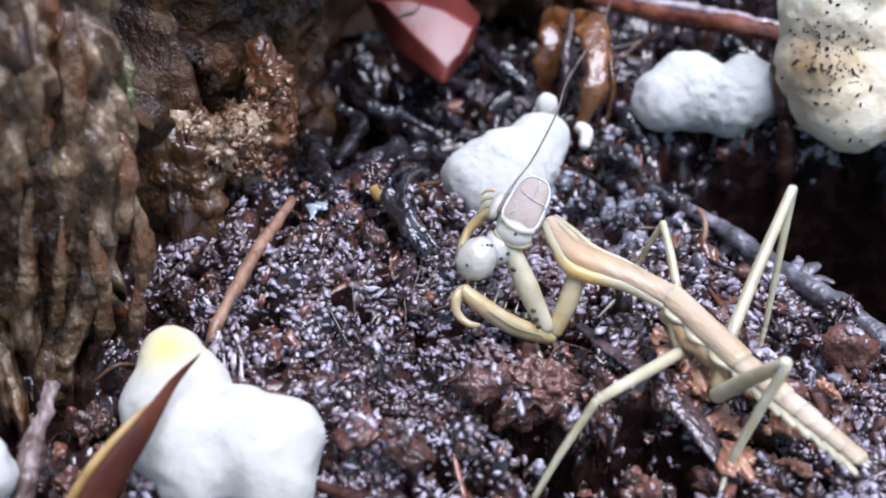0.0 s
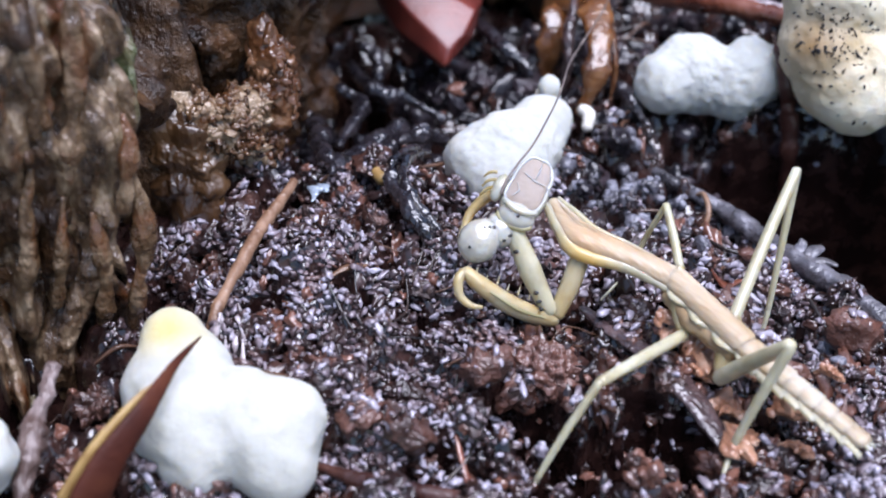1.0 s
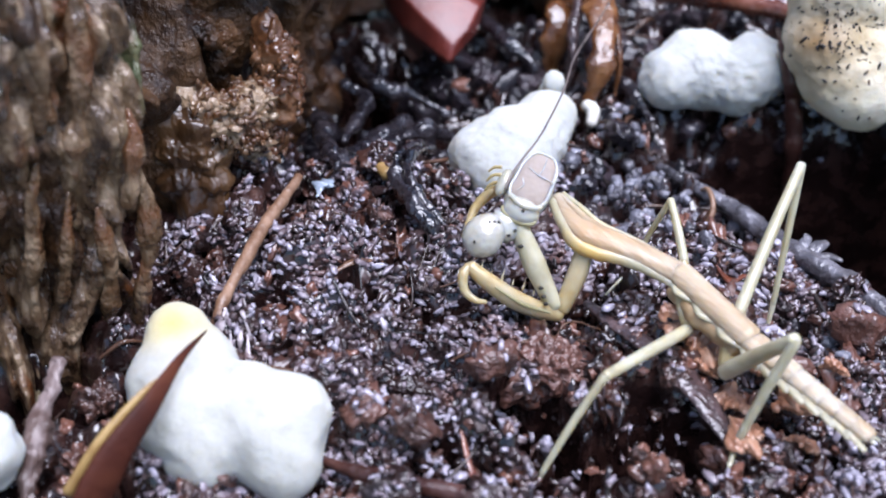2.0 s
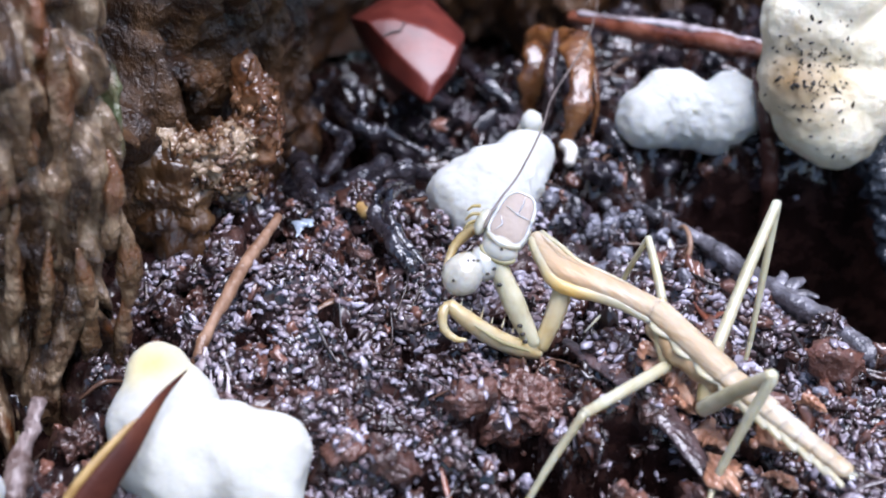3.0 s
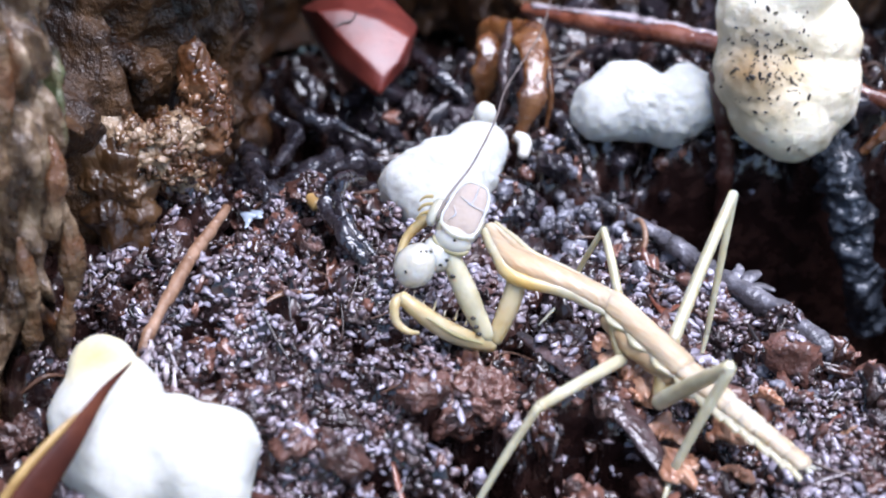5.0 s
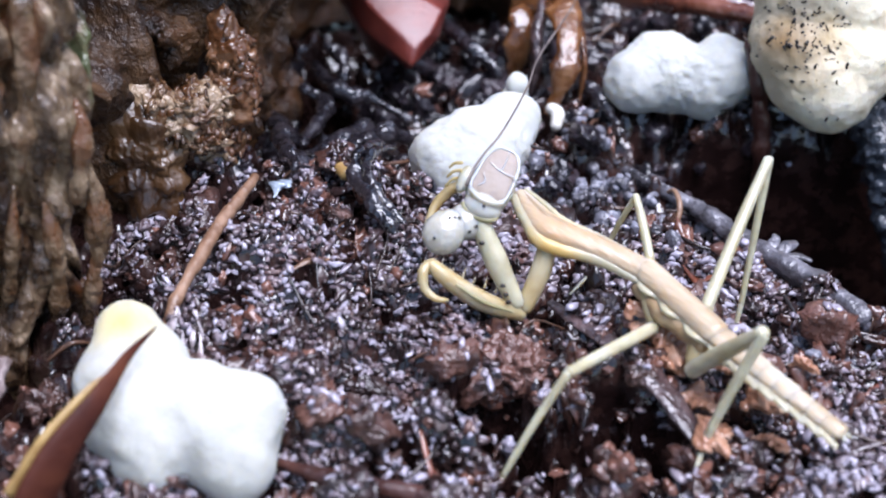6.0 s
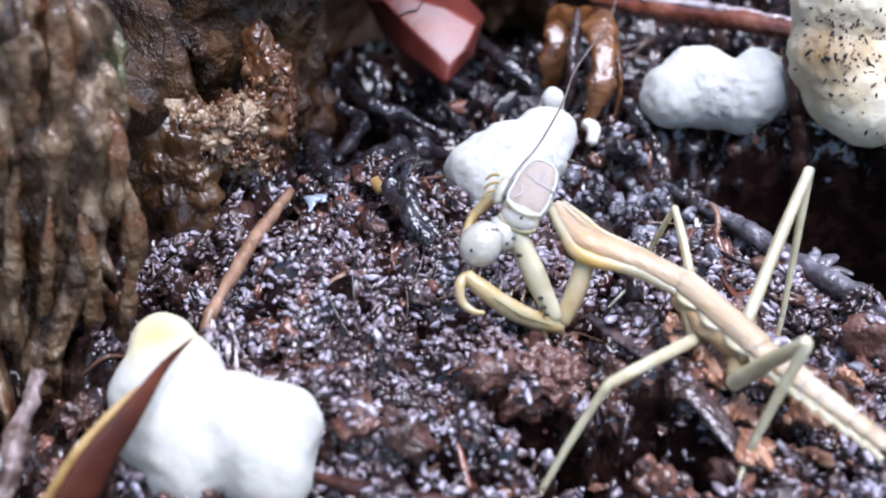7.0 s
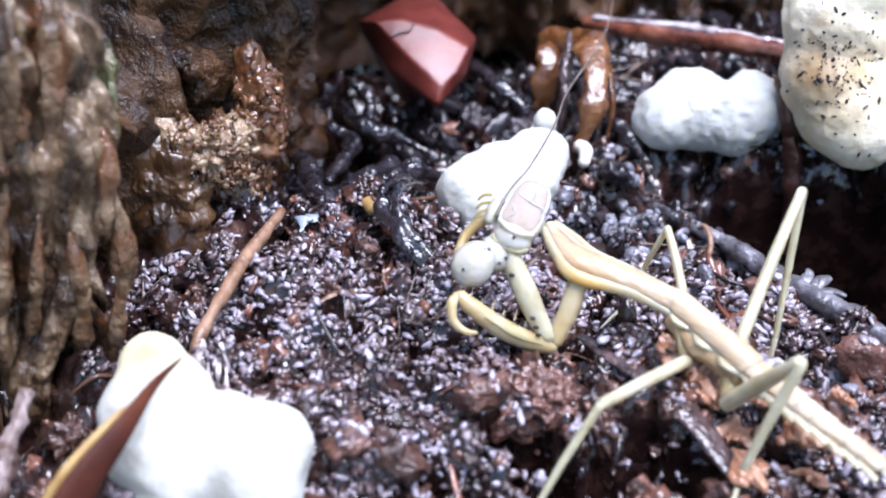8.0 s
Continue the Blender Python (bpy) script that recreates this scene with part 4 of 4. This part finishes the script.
    limb("dark_root", [(-0.52, 0.35, 0.17), (-0.39, 0.60, 0.10), (-0.21, 0.95, 0.02)], [0.055, 0.06, 0.05], M_ROOT, "thick wet black root in the gully", "root", seed=11, rough=0.3)
    limb("curled_root", [(-0.06, 0.42, 0.22), (-0.13, 0.24, 0.38), (-0.21, 0.05, 0.45), (-0.22, -0.07, 0.42), (-0.13, -0.28, 0.39), (0.02, -0.40, 0.27)], [0.014, 0.022, 0.028, 0.034, 0.034, 0.02], M_ROOT, "curled glossy black root on the soil", "root", seed=12, rough=0.55, grain=14)
    limb("curled_root", [(-0.06, 0.30, 0.32), (-0.15, 0.10, 0.43), (-0.17, -0.10, 0.45), (-0.07, -0.25, 0.38), (0.06, -0.38, 0.27)], [0.012, 0.018, 0.022, 0.022, 0.015], M_ROOT, "curled glossy black root on the soil", "root", seed=22, rough=0.55, grain=14)
    for k, q in enumerate([[(-0.53, 1.14, 0.08), (-0.41, 1.02, 0.04), (-0.50, 0.65, 0.06)], [(-0.42, 1.44, 0.15), (-0.35, 1.39, 0.12), (-0.33, 1.26, 0.05)], [(-0.64, 0.85, 0.06), (-0.56, 0.40, 0.22), (-0.49, 0.11, 0.29)], [(-0.48, 1.39, 0.07), (-0.36, 1.12, 0.08), (-0.18, 1.12, 0.02), (0.0, 1.08, -0.08)], [(0.20, 1.82, 0.05), (0.31, 1.48, 0.12), (0.46, 1.36, 0.02)], [(-0.3, 0.62, 0.05), (-0.12, 0.66, 0.12), (0.02, 0.74, 0.02)], [(0.72, 1.3, 0.0), (0.9, 1.1, 0.08), (1.02, 0.82, 0.02)]]):
        q = [(x, y, z + 0.06) for x, y, z in q]
        limb("dark_root", q, [0.025 + 0.008 * (k % 3), 0.042, 0.022], M_ROOT, "thin wet black root in the gully", "root", seed=70 + k, rough=0.45, grain=11, group="gully roots")
    limb("amber_husk", [(0.58, 1.66, 0.22), (0.63, 1.60, 0.36), (0.74, 1.46, 0.43), (0.79, 1.23, 0.40), (0.76, 1.06, 0.28), (0.69, 1.00, 0.08)], [0.06, 0.085, 0.085, 0.075, 0.07, 0.035], M_HUSK, "arched wet amber-brown plant husk", "husk", 0.4, (0.1, -0.8, 0.6), 0.45, 6, 13, "husks", 60, 20)
    limb("amber_husk", [(0.60, 1.62, 0.34), (0.56, 1.50, 0.32), (0.55, 1.43, 0.24), (0.54, 1.40, 0.06)], [0.06, 0.075, 0.065, 0.035], M_HUSK, "arched wet amber-brown plant husk", "husk", 0.4, (0.1, -0.8, 0.6), 0.45, 6, 25, "husks", 40, 18)
    limb("amber_husk", [(0.68, 1.55, 0.42), (0.64, 1.36, 0.36), (0.63, 1.24, 0.24), (0.60, 1.20, 0.05)], [0.04, 0.055, 0.05, 0.03], M_SHARD, "dark glossy plant husk among amber ones", "husk", 0.6, (0.8, 0.3, 0.6), 0.4, 10, 14, "husks", 40, 18)
    limb("amber_husk", [(0.84, 1.32, 0.40), (0.86, 1.16, 0.30), (0.84, 1.08, 0.1)], [0.02, 0.03, 0.02], M_HUSK, "thin wet amber-brown plant husk", "husk", 0.6, (0.8, 0.3, 0.6), 0.4, 10, 26, "husks", 40, 18)
    limb("brown_stick", [(1.62, 0.92, 0.50), (1.66, 0.86, 0.30), (1.70, 0.82, 0.05), (1.73, 0.80, -0.3)], [0.04, 0.045, 0.045, 0.04], M_MAROON, "dark reddish-brown stem beside the cream lump", "stick", seed=15, rough=0.3)
    limb("dark_post", [(2.22, 0.86, 0.17), (2.25, 0.68, 0.04), (2.30, 0.56, -0.15), (2.36, 0.48, -0.37), (2.45, 0.44, -0.66)], [0.09, 0.10, 0.095, 0.09, 0.08], M_BLUEROOT, "thick dark bluish root under the cream lump", "root", seed=16, rough=0.4, grain=14, n=90, seg=26)
    limb("amber_husk", [(2.36, 0.80, 0.14), (2.44, 0.80, 0.23), (2.54, 0.82, 0.27), (2.64, 0.86, 0.24)], [0.02, 0.04, 0.045, 0.03], M_HUSK, "curled wet amber-brown plant husk beside the cream lump", "husk", 0.5, (0.2, -0.5, 0.8), 0.5, 9, 27, "husks", 40, 18)
    limb("wood_shard", [(0.58, -0.62, 0.17), (0.70, -0.81, 0.20), (0.83, -0.96, 0.20), (0.96, -1.14, 0.17), (1.07, -1.34, 0.10)], [0.03, 0.045, 0.055, 0.055, 0.035], M_SHARD, "flat dark wood shard under the mantis", "wood shard", 0.35, (0.2, 0.1, 1), 0.3, 9, 17)
    limb("pale_seed", [(0.68, 0.92, 0.15), (0.715, 0.88, 0.14), (0.70, 0.80, 0.12)], [0.03, 0.036, 0.028], M_SEED, "small pale curved seed on the soil", "seed", seed=18)
    limb("yellow_seed", [(-0.30, 0.13, 0.33), (-0.27, 0.09, 0.32)], [0.03, 0.032], M_SEEDY, "small yellow-brown seed beside a root", "seed", seed=19)
    limb("pale_chip", [(-0.57, -0.03, 0.29), (-0.55, 0.02, 0.31), (-0.52, 0.07, 0.30)], [0.018, 0.042, 0.024], M_CHIP, "blue-white wet chip on the soil", "chip", 0.3, seed=20, rough=0.9, grain=14, n=40, seg=20)
    limb("rootlet", [(1.10, 0.12, -0.04), (1.17, 0.12, 0.0), (1.21, 0.16, 0.05), (1.215, 0.22, 0.09), (1.20, 0.30, 0.09), (1.17, 0.38, 0.0)], [0.010, 0.014, 0.013, 0.008], M_STICK, "thin curled pale brown rootlet", "rootlet", seed=21, rough=0.0)
    for k, (x, y, s) in enumerate([(0.97, -0.86, 0.13), (1.04, -0.96, 0.13), (1.10, -1.14, 0.10), (1.09, -0.80, 0.08), (1.24, -1.02, 0.08), (1.33, -1.15, 0.09), (1.20, -1.20, 0.07), (1.12, -1.38, 0.09), (1.35, -1.33, 0.08), (1.28, -0.92, 0.06), (1.00, -1.02, 0.08), (0.90, -0.82, 0.07), (1.52, -1.02, 0.07), (-0.20, -1.50, 0.06)]):
        zz = soil_z(x, y, 0.03 + 0.5 * s)
        limb("orange_flake", [(x - 0.7 * s, y + 0.25 * s * (-1) ** k, zz), (x, y, zz + 0.02), (x + 0.6 * s, y - 0.4 * s * (-1) ** k, zz)], [s * 0.3, s * 0.75, s * 0.35], M_ORANGE, "curled wet orange leaf flake on the soil", "leaf flake", 0.45, (0.2 * k - 0.5, 0.3, 1), 0.9, 18, 30 + k, "orange flakes", n=40, seg=20)
    for k in range(6):
        x, y = -0.90 + 0.022 * k, -0.80 - 0.06 * (k % 3)
        lean = (0.05, -0.03, 0.02, 0.07, -0.01, 0.04)[k]
        q = [(x, y, soil_z(x, y, 0.03 + 0.02 * (k % 2))), (x + 0.4 * lean, y - 0.05 - 0.01 * k, soil_z(x, y - 0.07, 0.06)), (x + lean, y - 0.10 - 0.015 * (k % 4), soil_z(x, y - 0.15, 0.03))]
        limb("torn_fibre", q, [0.004, 0.010 + 0.002 * (k % 3), 0.004], M_SHEEN_FIBRE, "pale torn fibre of wood beside the white pellet", "fibre", 0.5, rough=0.5, grain=16, seed=60 + k, group="torn fibres", n=20, seg=8)
    rs = random.Random(9)
    for k in range(46):
        x, y = rs.uniform(-0.6, 1.9), rs.uniform(-1.75, 0.1)
        if k % 3 == 0:
            x, y = rs.uniform(0.9, 2.1), rs.uniform(-1.5, -0.3)
        a, L, w = rs.uniform(0, 6.28), rs.uniform(0.06, 0.16), rs.uniform(0.012, 0.035)
        if math.hypot(x + 0.58, y) < 0.28 or math.hypot(x - 0.34, y + 0.80) < 0.26:
            continue
        q = [(x + L * u * math.cos(a), y + L * u * math.sin(a), soil_z(x + L * u * math.cos(a), y + L * u * math.sin(a), 0.035)) for u in (-1, 0, 1)]
        if max(p[2] for p in q) - min(p[2] for p in q) > 0.1:
            continue
        limb("wood_chip", q, [w * 0.6, w, w * 0.5], (M_SHARD, M_TWIG, M_GREYTWIG, M_SHARD, M_STICK)[rs.randint(0, 4)], "small wet splinter of rotten wood on the soil", "wood chip", 0.45, (rs.uniform(-0.5, 0.5), rs.uniform(-0.5, 0.5), 1), 0.35, 12, 100 + k, "wood chips", n=16, seg=10)
    for k, (x, y, s) in enumerate([(0.40, -0.97, 0.12), (0.02, -0.72, 0.06), (-1.37, -1.12, 0.06), (-1.27, -0.97, 0.05), (-1.40, -1.40, 0.06), (-1.26, -1.26, 0.045), (0.25, 1.05, 0.12), (0.38, 1.85, 0.13), (0.20, 1.50, 0.10), (0.0, 1.36, 0.08), (0.44, 1.36, 0.10), (0.40, 1.20, 0.09)]):
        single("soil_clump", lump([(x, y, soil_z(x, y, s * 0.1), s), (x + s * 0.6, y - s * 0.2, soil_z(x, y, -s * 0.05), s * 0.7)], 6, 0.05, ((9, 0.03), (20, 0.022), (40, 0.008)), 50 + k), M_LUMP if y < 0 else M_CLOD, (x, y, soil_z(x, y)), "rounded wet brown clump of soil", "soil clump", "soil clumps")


build_bits()


# ---- the mantis ----
def build_mantis():
    m = thing("mantis", (1.0, -0.9, 0.05), "pale tan young praying mantis standing over wet soil", "mantis")
    # body
    part("prothorax", tube([(0.45, -0.40, 0.55), (0.50, -0.50, 0.53), (0.56, -0.58, 0.51), (0.74, -0.65, 0.47), (0.92, -0.73, 0.42)], [0.032, 0.054, 0.070, 0.058, 0.056], 18, 40, 0.72), M_BODY, m, "tan long prothorax")
    part("keel", tube([(0.46, -0.405, 0.570), (0.51, -0.50, 0.566), (0.57, -0.57, 0.556), (0.74, -0.64, 0.505), (0.90, -0.715, 0.454)], [0.004, 0.008, 0.009, 0.007, 0.004], 8, 30, 0.4), M_KEEL, m, "orange-brown back ridge")
    part("prothorax_edge", tube([(0.425, -0.425, 0.555), (0.465, -0.535, 0.525), (0.54, -0.645, 0.485), (0.74, -0.70, 0.45), (0.90, -0.775, 0.40)], [0.016, 0.026, 0.034, 0.026, 0.018], 12, 40, rough=0.12, grain=12), M_FLANK, m, "cream side edge with an orange patch")
    part("prothorax_edge", tube([(0.475, -0.375, 0.555), (0.55, -0.47, 0.545), (0.62, -0.545, 0.525), (0.76, -0.60, 0.485), (0.93, -0.685, 0.435)], [0.010, 0.013, 0.012, 0.010, 0.006], 10, 40), M_FLANK, m, "cream far edge")
    part("underside", tube([(0.90, -0.77, 0.37), (1.0, -0.93, 0.345), (1.12, -1.06, 0.32)], [0.030, 0.050, 0.035], 14, 24, rough=0.3, grain=9), M_KEEL, m, "amber pleated underside")
    part("thorax", tube([(0.92, -0.73, 0.42), (1.03, -0.89, 0.40), (1.15, -1.06, 0.37)], [0.057, 0.060, 0.058], 18, 30, 0.8, rough=0.06, grain=7), M_BODY, m)
    a, d = np.array((0.905, -0.785, 0.405)), np.array((0.235, -0.34, -0.055))
    wave = [a + d * q + np.array((-0.9, -0.5, 0.2)) * (0.012 + 0.012 * math.sin(q * 19)) for q in np.linspace(0, 1, 22)]
    part("side_fold", tube(wave, [0.012, 0.019, 0.018, 0.019, 0.017, 0.018, 0.010], 10, 60, 0.6, rough=0.12, grain=12), M_EDGE, m, "wavy cream side fold")
    P0, P1 = np.array((1.15, -1.06, 0.37)), np.array((1.525, -1.495, 0.29))
    side = np.array((-0.020, -0.045, -0.012))
    for k in range(8):
        a, b = P0 + (P1 - P0) * k / 8, P0 + (P1 - P0) * (k + 1.12) / 8
        r0, r1 = 0.056 - 0.0028 * k, 0.056 - 0.0028 * (k + 1)
        part("abdomen_segment", tube([a, (a + b) / 2, b], [r0 * 0.94, r0 * 1.03, r1 * 1.07], 16, 12, 0.62, rough=0.05, grain=14, seed=k), M_BODY, m)
        a, b = a + side * (1.3 - 0.04 * k), b + side * (1.3 - 0.04 * k)
        part("abdomen_plate", tube([a, (a + b) / 2 + side * 0.12, b + side * 0.30], [0.016, 0.023 - 0.001 * k, 0.020 - 0.001 * k], 10, 12, 0.55, rough=0.12, grain=16, seed=k), M_EDGE, m, "cream side plate")
    for s in (-1, 1):
        part("tail_tip", tube([P1, P1 + np.array((0.03 + 0.012 * s, -0.035 + 0.01 * s, -0.01))], [0.014, 0.006], 8, 6), M_PALE, m)
    # head
    hc, up, rt = np.array((0.335, -0.42, 0.615)), np.array((0.12, 0.20, 0.14)), np.array((0.95, -0.35, -0.25))
    up = up / np.linalg.norm(up)
    rt = rt - up * (rt @ up)
    rt = rt / np.linalg.norm(rt)
    fr = np.cross(rt, up)
    head = part("head", ellipsoid(hc - fr * 0.03, (rt, up, fr), (0.092, 0.150, 0.070), 4), M_PEARL, m, "cream rounded head")
    sq = lambda w, e: math.copysign(abs(w) ** e, w)
    outline = lambda a, k: rt * (0.075 - 0.016 * math.sin(a)) * k * sq(math.cos(a), 0.55) + up * 0.112 * k * sq(math.sin(a), 0.62)
    # the face: a flat six-sided plate, slightly domed, with a thin raised rim and seams
    fc, turns = hc + fr * 0.034 + up * 0.032 + rt * 0.006, np.linspace(0, 2 * math.pi, 49)[:-1]
    rings = [(1.0, -0.05), (1.0, 0.0), (0.9, 0.006), (0.6, 0.011), (0.3, 0.013)]
    v = [fc + outline(a, k) + fr * h for k, h in rings for a in turns] + [fc + fr * 0.0135]
    f = [[i * 48 + j, i * 48 + (j + 1) % 48, (i + 1) * 48 + (j + 1) % 48, (i + 1) * 48 + j] for i in range(4) for j in range(48)] + [[192 + j, 192 + (j + 1) % 48, 240] for j in range(48)]
    part("face", (np.array(v), f), M_FACE, head, "flat beige face plate")
    part("face_rim", tube([fc + outline(a, 1.0) + fr * 0.002 for a in np.linspace(0, 2 * math.pi, 49)], [0.0075, 0.0065, 0.006, 0.0065, 0.0075], 10, 110, rough=0.2, grain=14), M_PREY, head, "thin cream raised rim")
    for pts in ([(0.07, 0.012), (0.01, 0.014), (-0.045, 0.03)], [(0.01, 0.014), (0.012, 0.06), (0.006, 0.098)], [(-0.05, -0.02), (-0.03, -0.05), (-0.045, -0.08)]):
        part("seam", tube([fc + rt * x + up * y + fr * 0.015 for x, y in pts], [0.002, 0.0035, 0.002], 8, 14), M_PREY, head, "pale seam")
    ec = hc - up * 0.124 + rt * 0.014 + fr * 0.046
    part("eye", ellipsoid(ec, (rt, up, fr), (0.078, 0.058, 0.060), 4), M_PREY, head, "greenish-white eye with a black dot")
    part("eye_shade", tube([ec - up * (0.014 + 0.036 * math.sin(a)) + fr * 0.018 + rt * 0.074 * math.cos(a) for a in np.linspace(0.1, math.pi - 0.1, 11)], [0.006, 0.013, 0.006], 8, 24), M_OLIVE, head, "olive lower edge of the eye")
    part("eye_band", tube([ec + up * 0.034 + fr * 0.046 + rt * 0.070, ec + up * 0.016 + fr * 0.060 + rt * 0.035, ec + up * 0.010 + fr * 0.064, ec + up * 0.018 + fr * 0.060 - rt * 0.035, ec + up * 0.036 + fr * 0.046 - rt * 0.070], [0.009, 0.014, 0.015, 0.014, 0.009], 10, 24), M_PREY, head, "white eye band")
    part("pupil", ellipsoid(ec - up * 0.012 + fr * 0.0615 + rt * 0.012, (rt, up, fr), (0.007, 0.007, 0.006), 2), M_BLACK, head)
    part("mouth", ellipsoid(hc - rt * 0.105 - up * 0.02 - fr * 0.02, (rt, up, fr), (0.030, 0.066, 0.038), 4, 0.25), M_PEARL, head, "cream mouthparts")
    for k in range(3):
        part("palp", tube([hc - rt * (0.12 + 0.012 * k) - up * (0.03 - 0.03 * k), hc - rt * (0.15 + 0.01 * k) - up * (0.05 - 0.035 * k) - fr * 0.01, hc - rt * (0.165 + 0.01 * k) - up * (0.08 - 0.04 * k) - fr * 0.03], [0.008, 0.007, 0.005], 8, 12), M_AMBER, head)
    part("antenna", tube([(0.235, -0.44, 0.624), (0.258, -0.40, 0.663), (0.306, -0.33, 0.698), (0.39, -0.12, 0.672), (0.518, 0.35, 0.596), (0.60, 0.79, 0.50), (0.75, 1.17, 0.50), (0.83, 1.40, 0.50), (0.91, 1.83, 0.50), (0.88, 2.24, 0.50), (0.85, 2.67, 0.50)], [0.007, 0.005, 0.0045, 0.0035, 0.003], 6, 60), M_ANTENNA, head, "long thin grey antenna")
    # forelegs
    f1 = part("foreleg", tube([(0.56, -0.60, 0.47), (0.52, -0.67, 0.36), (0.46, -0.735, 0.24)], [0.040, 0.042, 0.034], 14, 20), M_AMBER, m, "folded amber foreleg")
    part("femur", tube([(0.45, -0.745, 0.22), (0.36, -0.76, 0.26), (0.25, -0.755, 0.32), (0.14, -0.73, 0.40), (0.09, -0.71, 0.44)], [0.032, 0.038, 0.040, 0.034, 0.026], 14, 30), M_AMBER, f1)
    for k in range(8):
        u = k / 7
        q = np.array((0.43 - 0.30 * u, -0.735 + 0.02 * u, 0.27 + 0.15 * u))
        part("spine", tube([q, q + np.array((0.012, 0.035, 0.022)) * (0.6 + 0.5 * (k % 2))], [0.005, 0.0015], 6, 5), M_AMBER, f1)
    part("stripe", tube([(0.41, -0.785, 0.26), (0.30, -0.795, 0.315), (0.19, -0.775, 0.385)], [0.005, 0.010, 0.005], 6, 16), M_OLIVE, f1, "olive stripe")
    part("tibia", tube([(0.085, -0.71, 0.44), (0.062, -0.74, 0.42), (0.068, -0.775, 0.37), (0.11, -0.80, 0.34), (0.155, -0.80, 0.33)], [0.020, 0.022, 0.018, 0.014, 0.008], 10, 24), M_AMBER, f1)
    f2 = part("foreleg", tube([(0.275, -0.56, 0.56), (0.35, -0.66, 0.41), (0.43, -0.74, 0.26)], [0.036, 0.048, 0.034], 14, 24), M_PALE, m, "pale foreleg with black spots")
    for x, y, z in ((0.266, -0.612, 0.545), (0.291, -0.650, 0.493), (0.372, -0.742, 0.355), (0.384, -0.760, 0.325), (0.394, -0.775, 0.300)):
        part("spot", ellipsoid((x, y, z), ((1, 0, 0), (0, 1, 0), (0, 0, 1)), (0.012, 0.009, 0.009), 2), M_BLACK, f2, "black spot")
    part("foreleg", tube([(0.245, -0.33, 0.57), (0.17, -0.36, 0.54), (0.11, -0.40, 0.49), (0.07, -0.49, 0.42)], [0.022, 0.024, 0.020, 0.014], 10, 24), M_AMBER, m, "thin amber foreleg behind")
    # walking legs
    def leg(label, hip, seg1, seg2, foot, r):
        base = part("leg", tube(hip, [r * 1.5, r * 1.35], 12, 12), M_AMBER, m, label)
        part("femur", tube(seg1, [r * 1.25, r * 1.2, r], 12, 24), M_PALE, base, "pale femur")
        part("tibia", tube(seg2, [r * 0.85, r * 0.75, r * 0.6], 10, 24), M_PALE, base, "pale tibia")
        part("foot", tube(foot, [r * 0.6, r * 0.45, r * 0.3], 8, 12), M_PALE, base)
    leg("slender middle leg", [(0.93, -0.70, 0.40), (0.95, -0.66, 0.42)], [(0.95, -0.66, 0.42), (0.93, -0.54, 0.50), (0.91, -0.42, 0.555)], [(0.91, -0.42, 0.555), (0.84, -0.40, 0.36), (0.78, -0.43, 0.21)], [(0.78, -0.43, 0.21), (0.715, -0.50, 0.19), (0.655, -0.58, 0.185)], 0.0155)
    leg("slender raised hind leg", [(1.12, -0.98, 0.37), (1.13, -0.94, 0.40)], [(1.13, -0.94, 0.40), (1.275, -0.67, 0.57), (1.42, -0.41, 0.72)], [(1.425, -0.405, 0.72), (1.385, -0.51, 0.42), (1.35, -0.60, 0.15)], [(1.35, -0.60, 0.15), (1.33, -0.64, 0.07), (1.30, -0.66, 0.0)], 0.0205)
    leg("slender bent middle leg", [(0.92, -0.80, 0.38), (0.945, -0.90, 0.30)], [(0.945, -0.92, 0.29), (0.76, -1.13, 0.36), (0.58, -1.33, 0.42)], [(0.575, -1.335, 0.42), (0.45, -1.41, 0.23), (0.35, -1.48, 0.06)], [(0.35, -1.48, 0.06), (0.33, -1.50, 0.03), (0.30, -1.53, 0.02)], 0.021)
    leg("slender bent hind leg", [(1.10, -1.00, 0.35), (1.08, -1.08, 0.25)], [(1.07, -1.10, 0.23), (1.16, -1.215, 0.42), (1.25, -1.33, 0.60)], [(1.25, -1.335, 0.59), (1.16, -1.36, 0.35), (1.08, -1.39, 0.12)], [(1.08, -1.39, 0.12), (1.066, -1.43, 0.10), (1.045, -1.48, 0.09)], 0.027)


def build_prey():
    p = thing("prey", (0.14, -0.6, 0.45), "pearly white round prey held in the forelegs", "prey")
    part("body", lump([(0.145, -0.605, 0.512, 0.074), (0.165, -0.59, 0.528, 0.066), (0.13, -0.61, 0.502, 0.068)], 6, 0.03, ((11, 0.004), (30, 0.0015)), 33), M_PREY, p)
    part("neck", lump([(0.225, -0.575, 0.525, 0.058), (0.26, -0.56, 0.53, 0.045), (0.215, -0.545, 0.56, 0.035)], 6, 0.05, ((13, 0.005),), 35), M_PREY, p)
    view = np.array((0.0, -0.80, 0.60))
    side, over = np.array((1.0, 0, 0)), np.array((0, 0.60, 0.80))
    for q, w in (((0.106, -0.673, 0.534), 0.007), ((0.166, -0.619, 0.591), 0.005), ((0.186, -0.615, 0.588), 0.007), ((0.203, -0.609, 0.583), 0.008), ((0.243, -0.630, 0.534), 0.009)):
        part("spot", ellipsoid(np.array(q), (side, over, view), (w, 0.007, 0.005), 2), M_BLACK, p, "black dot")


build_mantis()
build_prey()
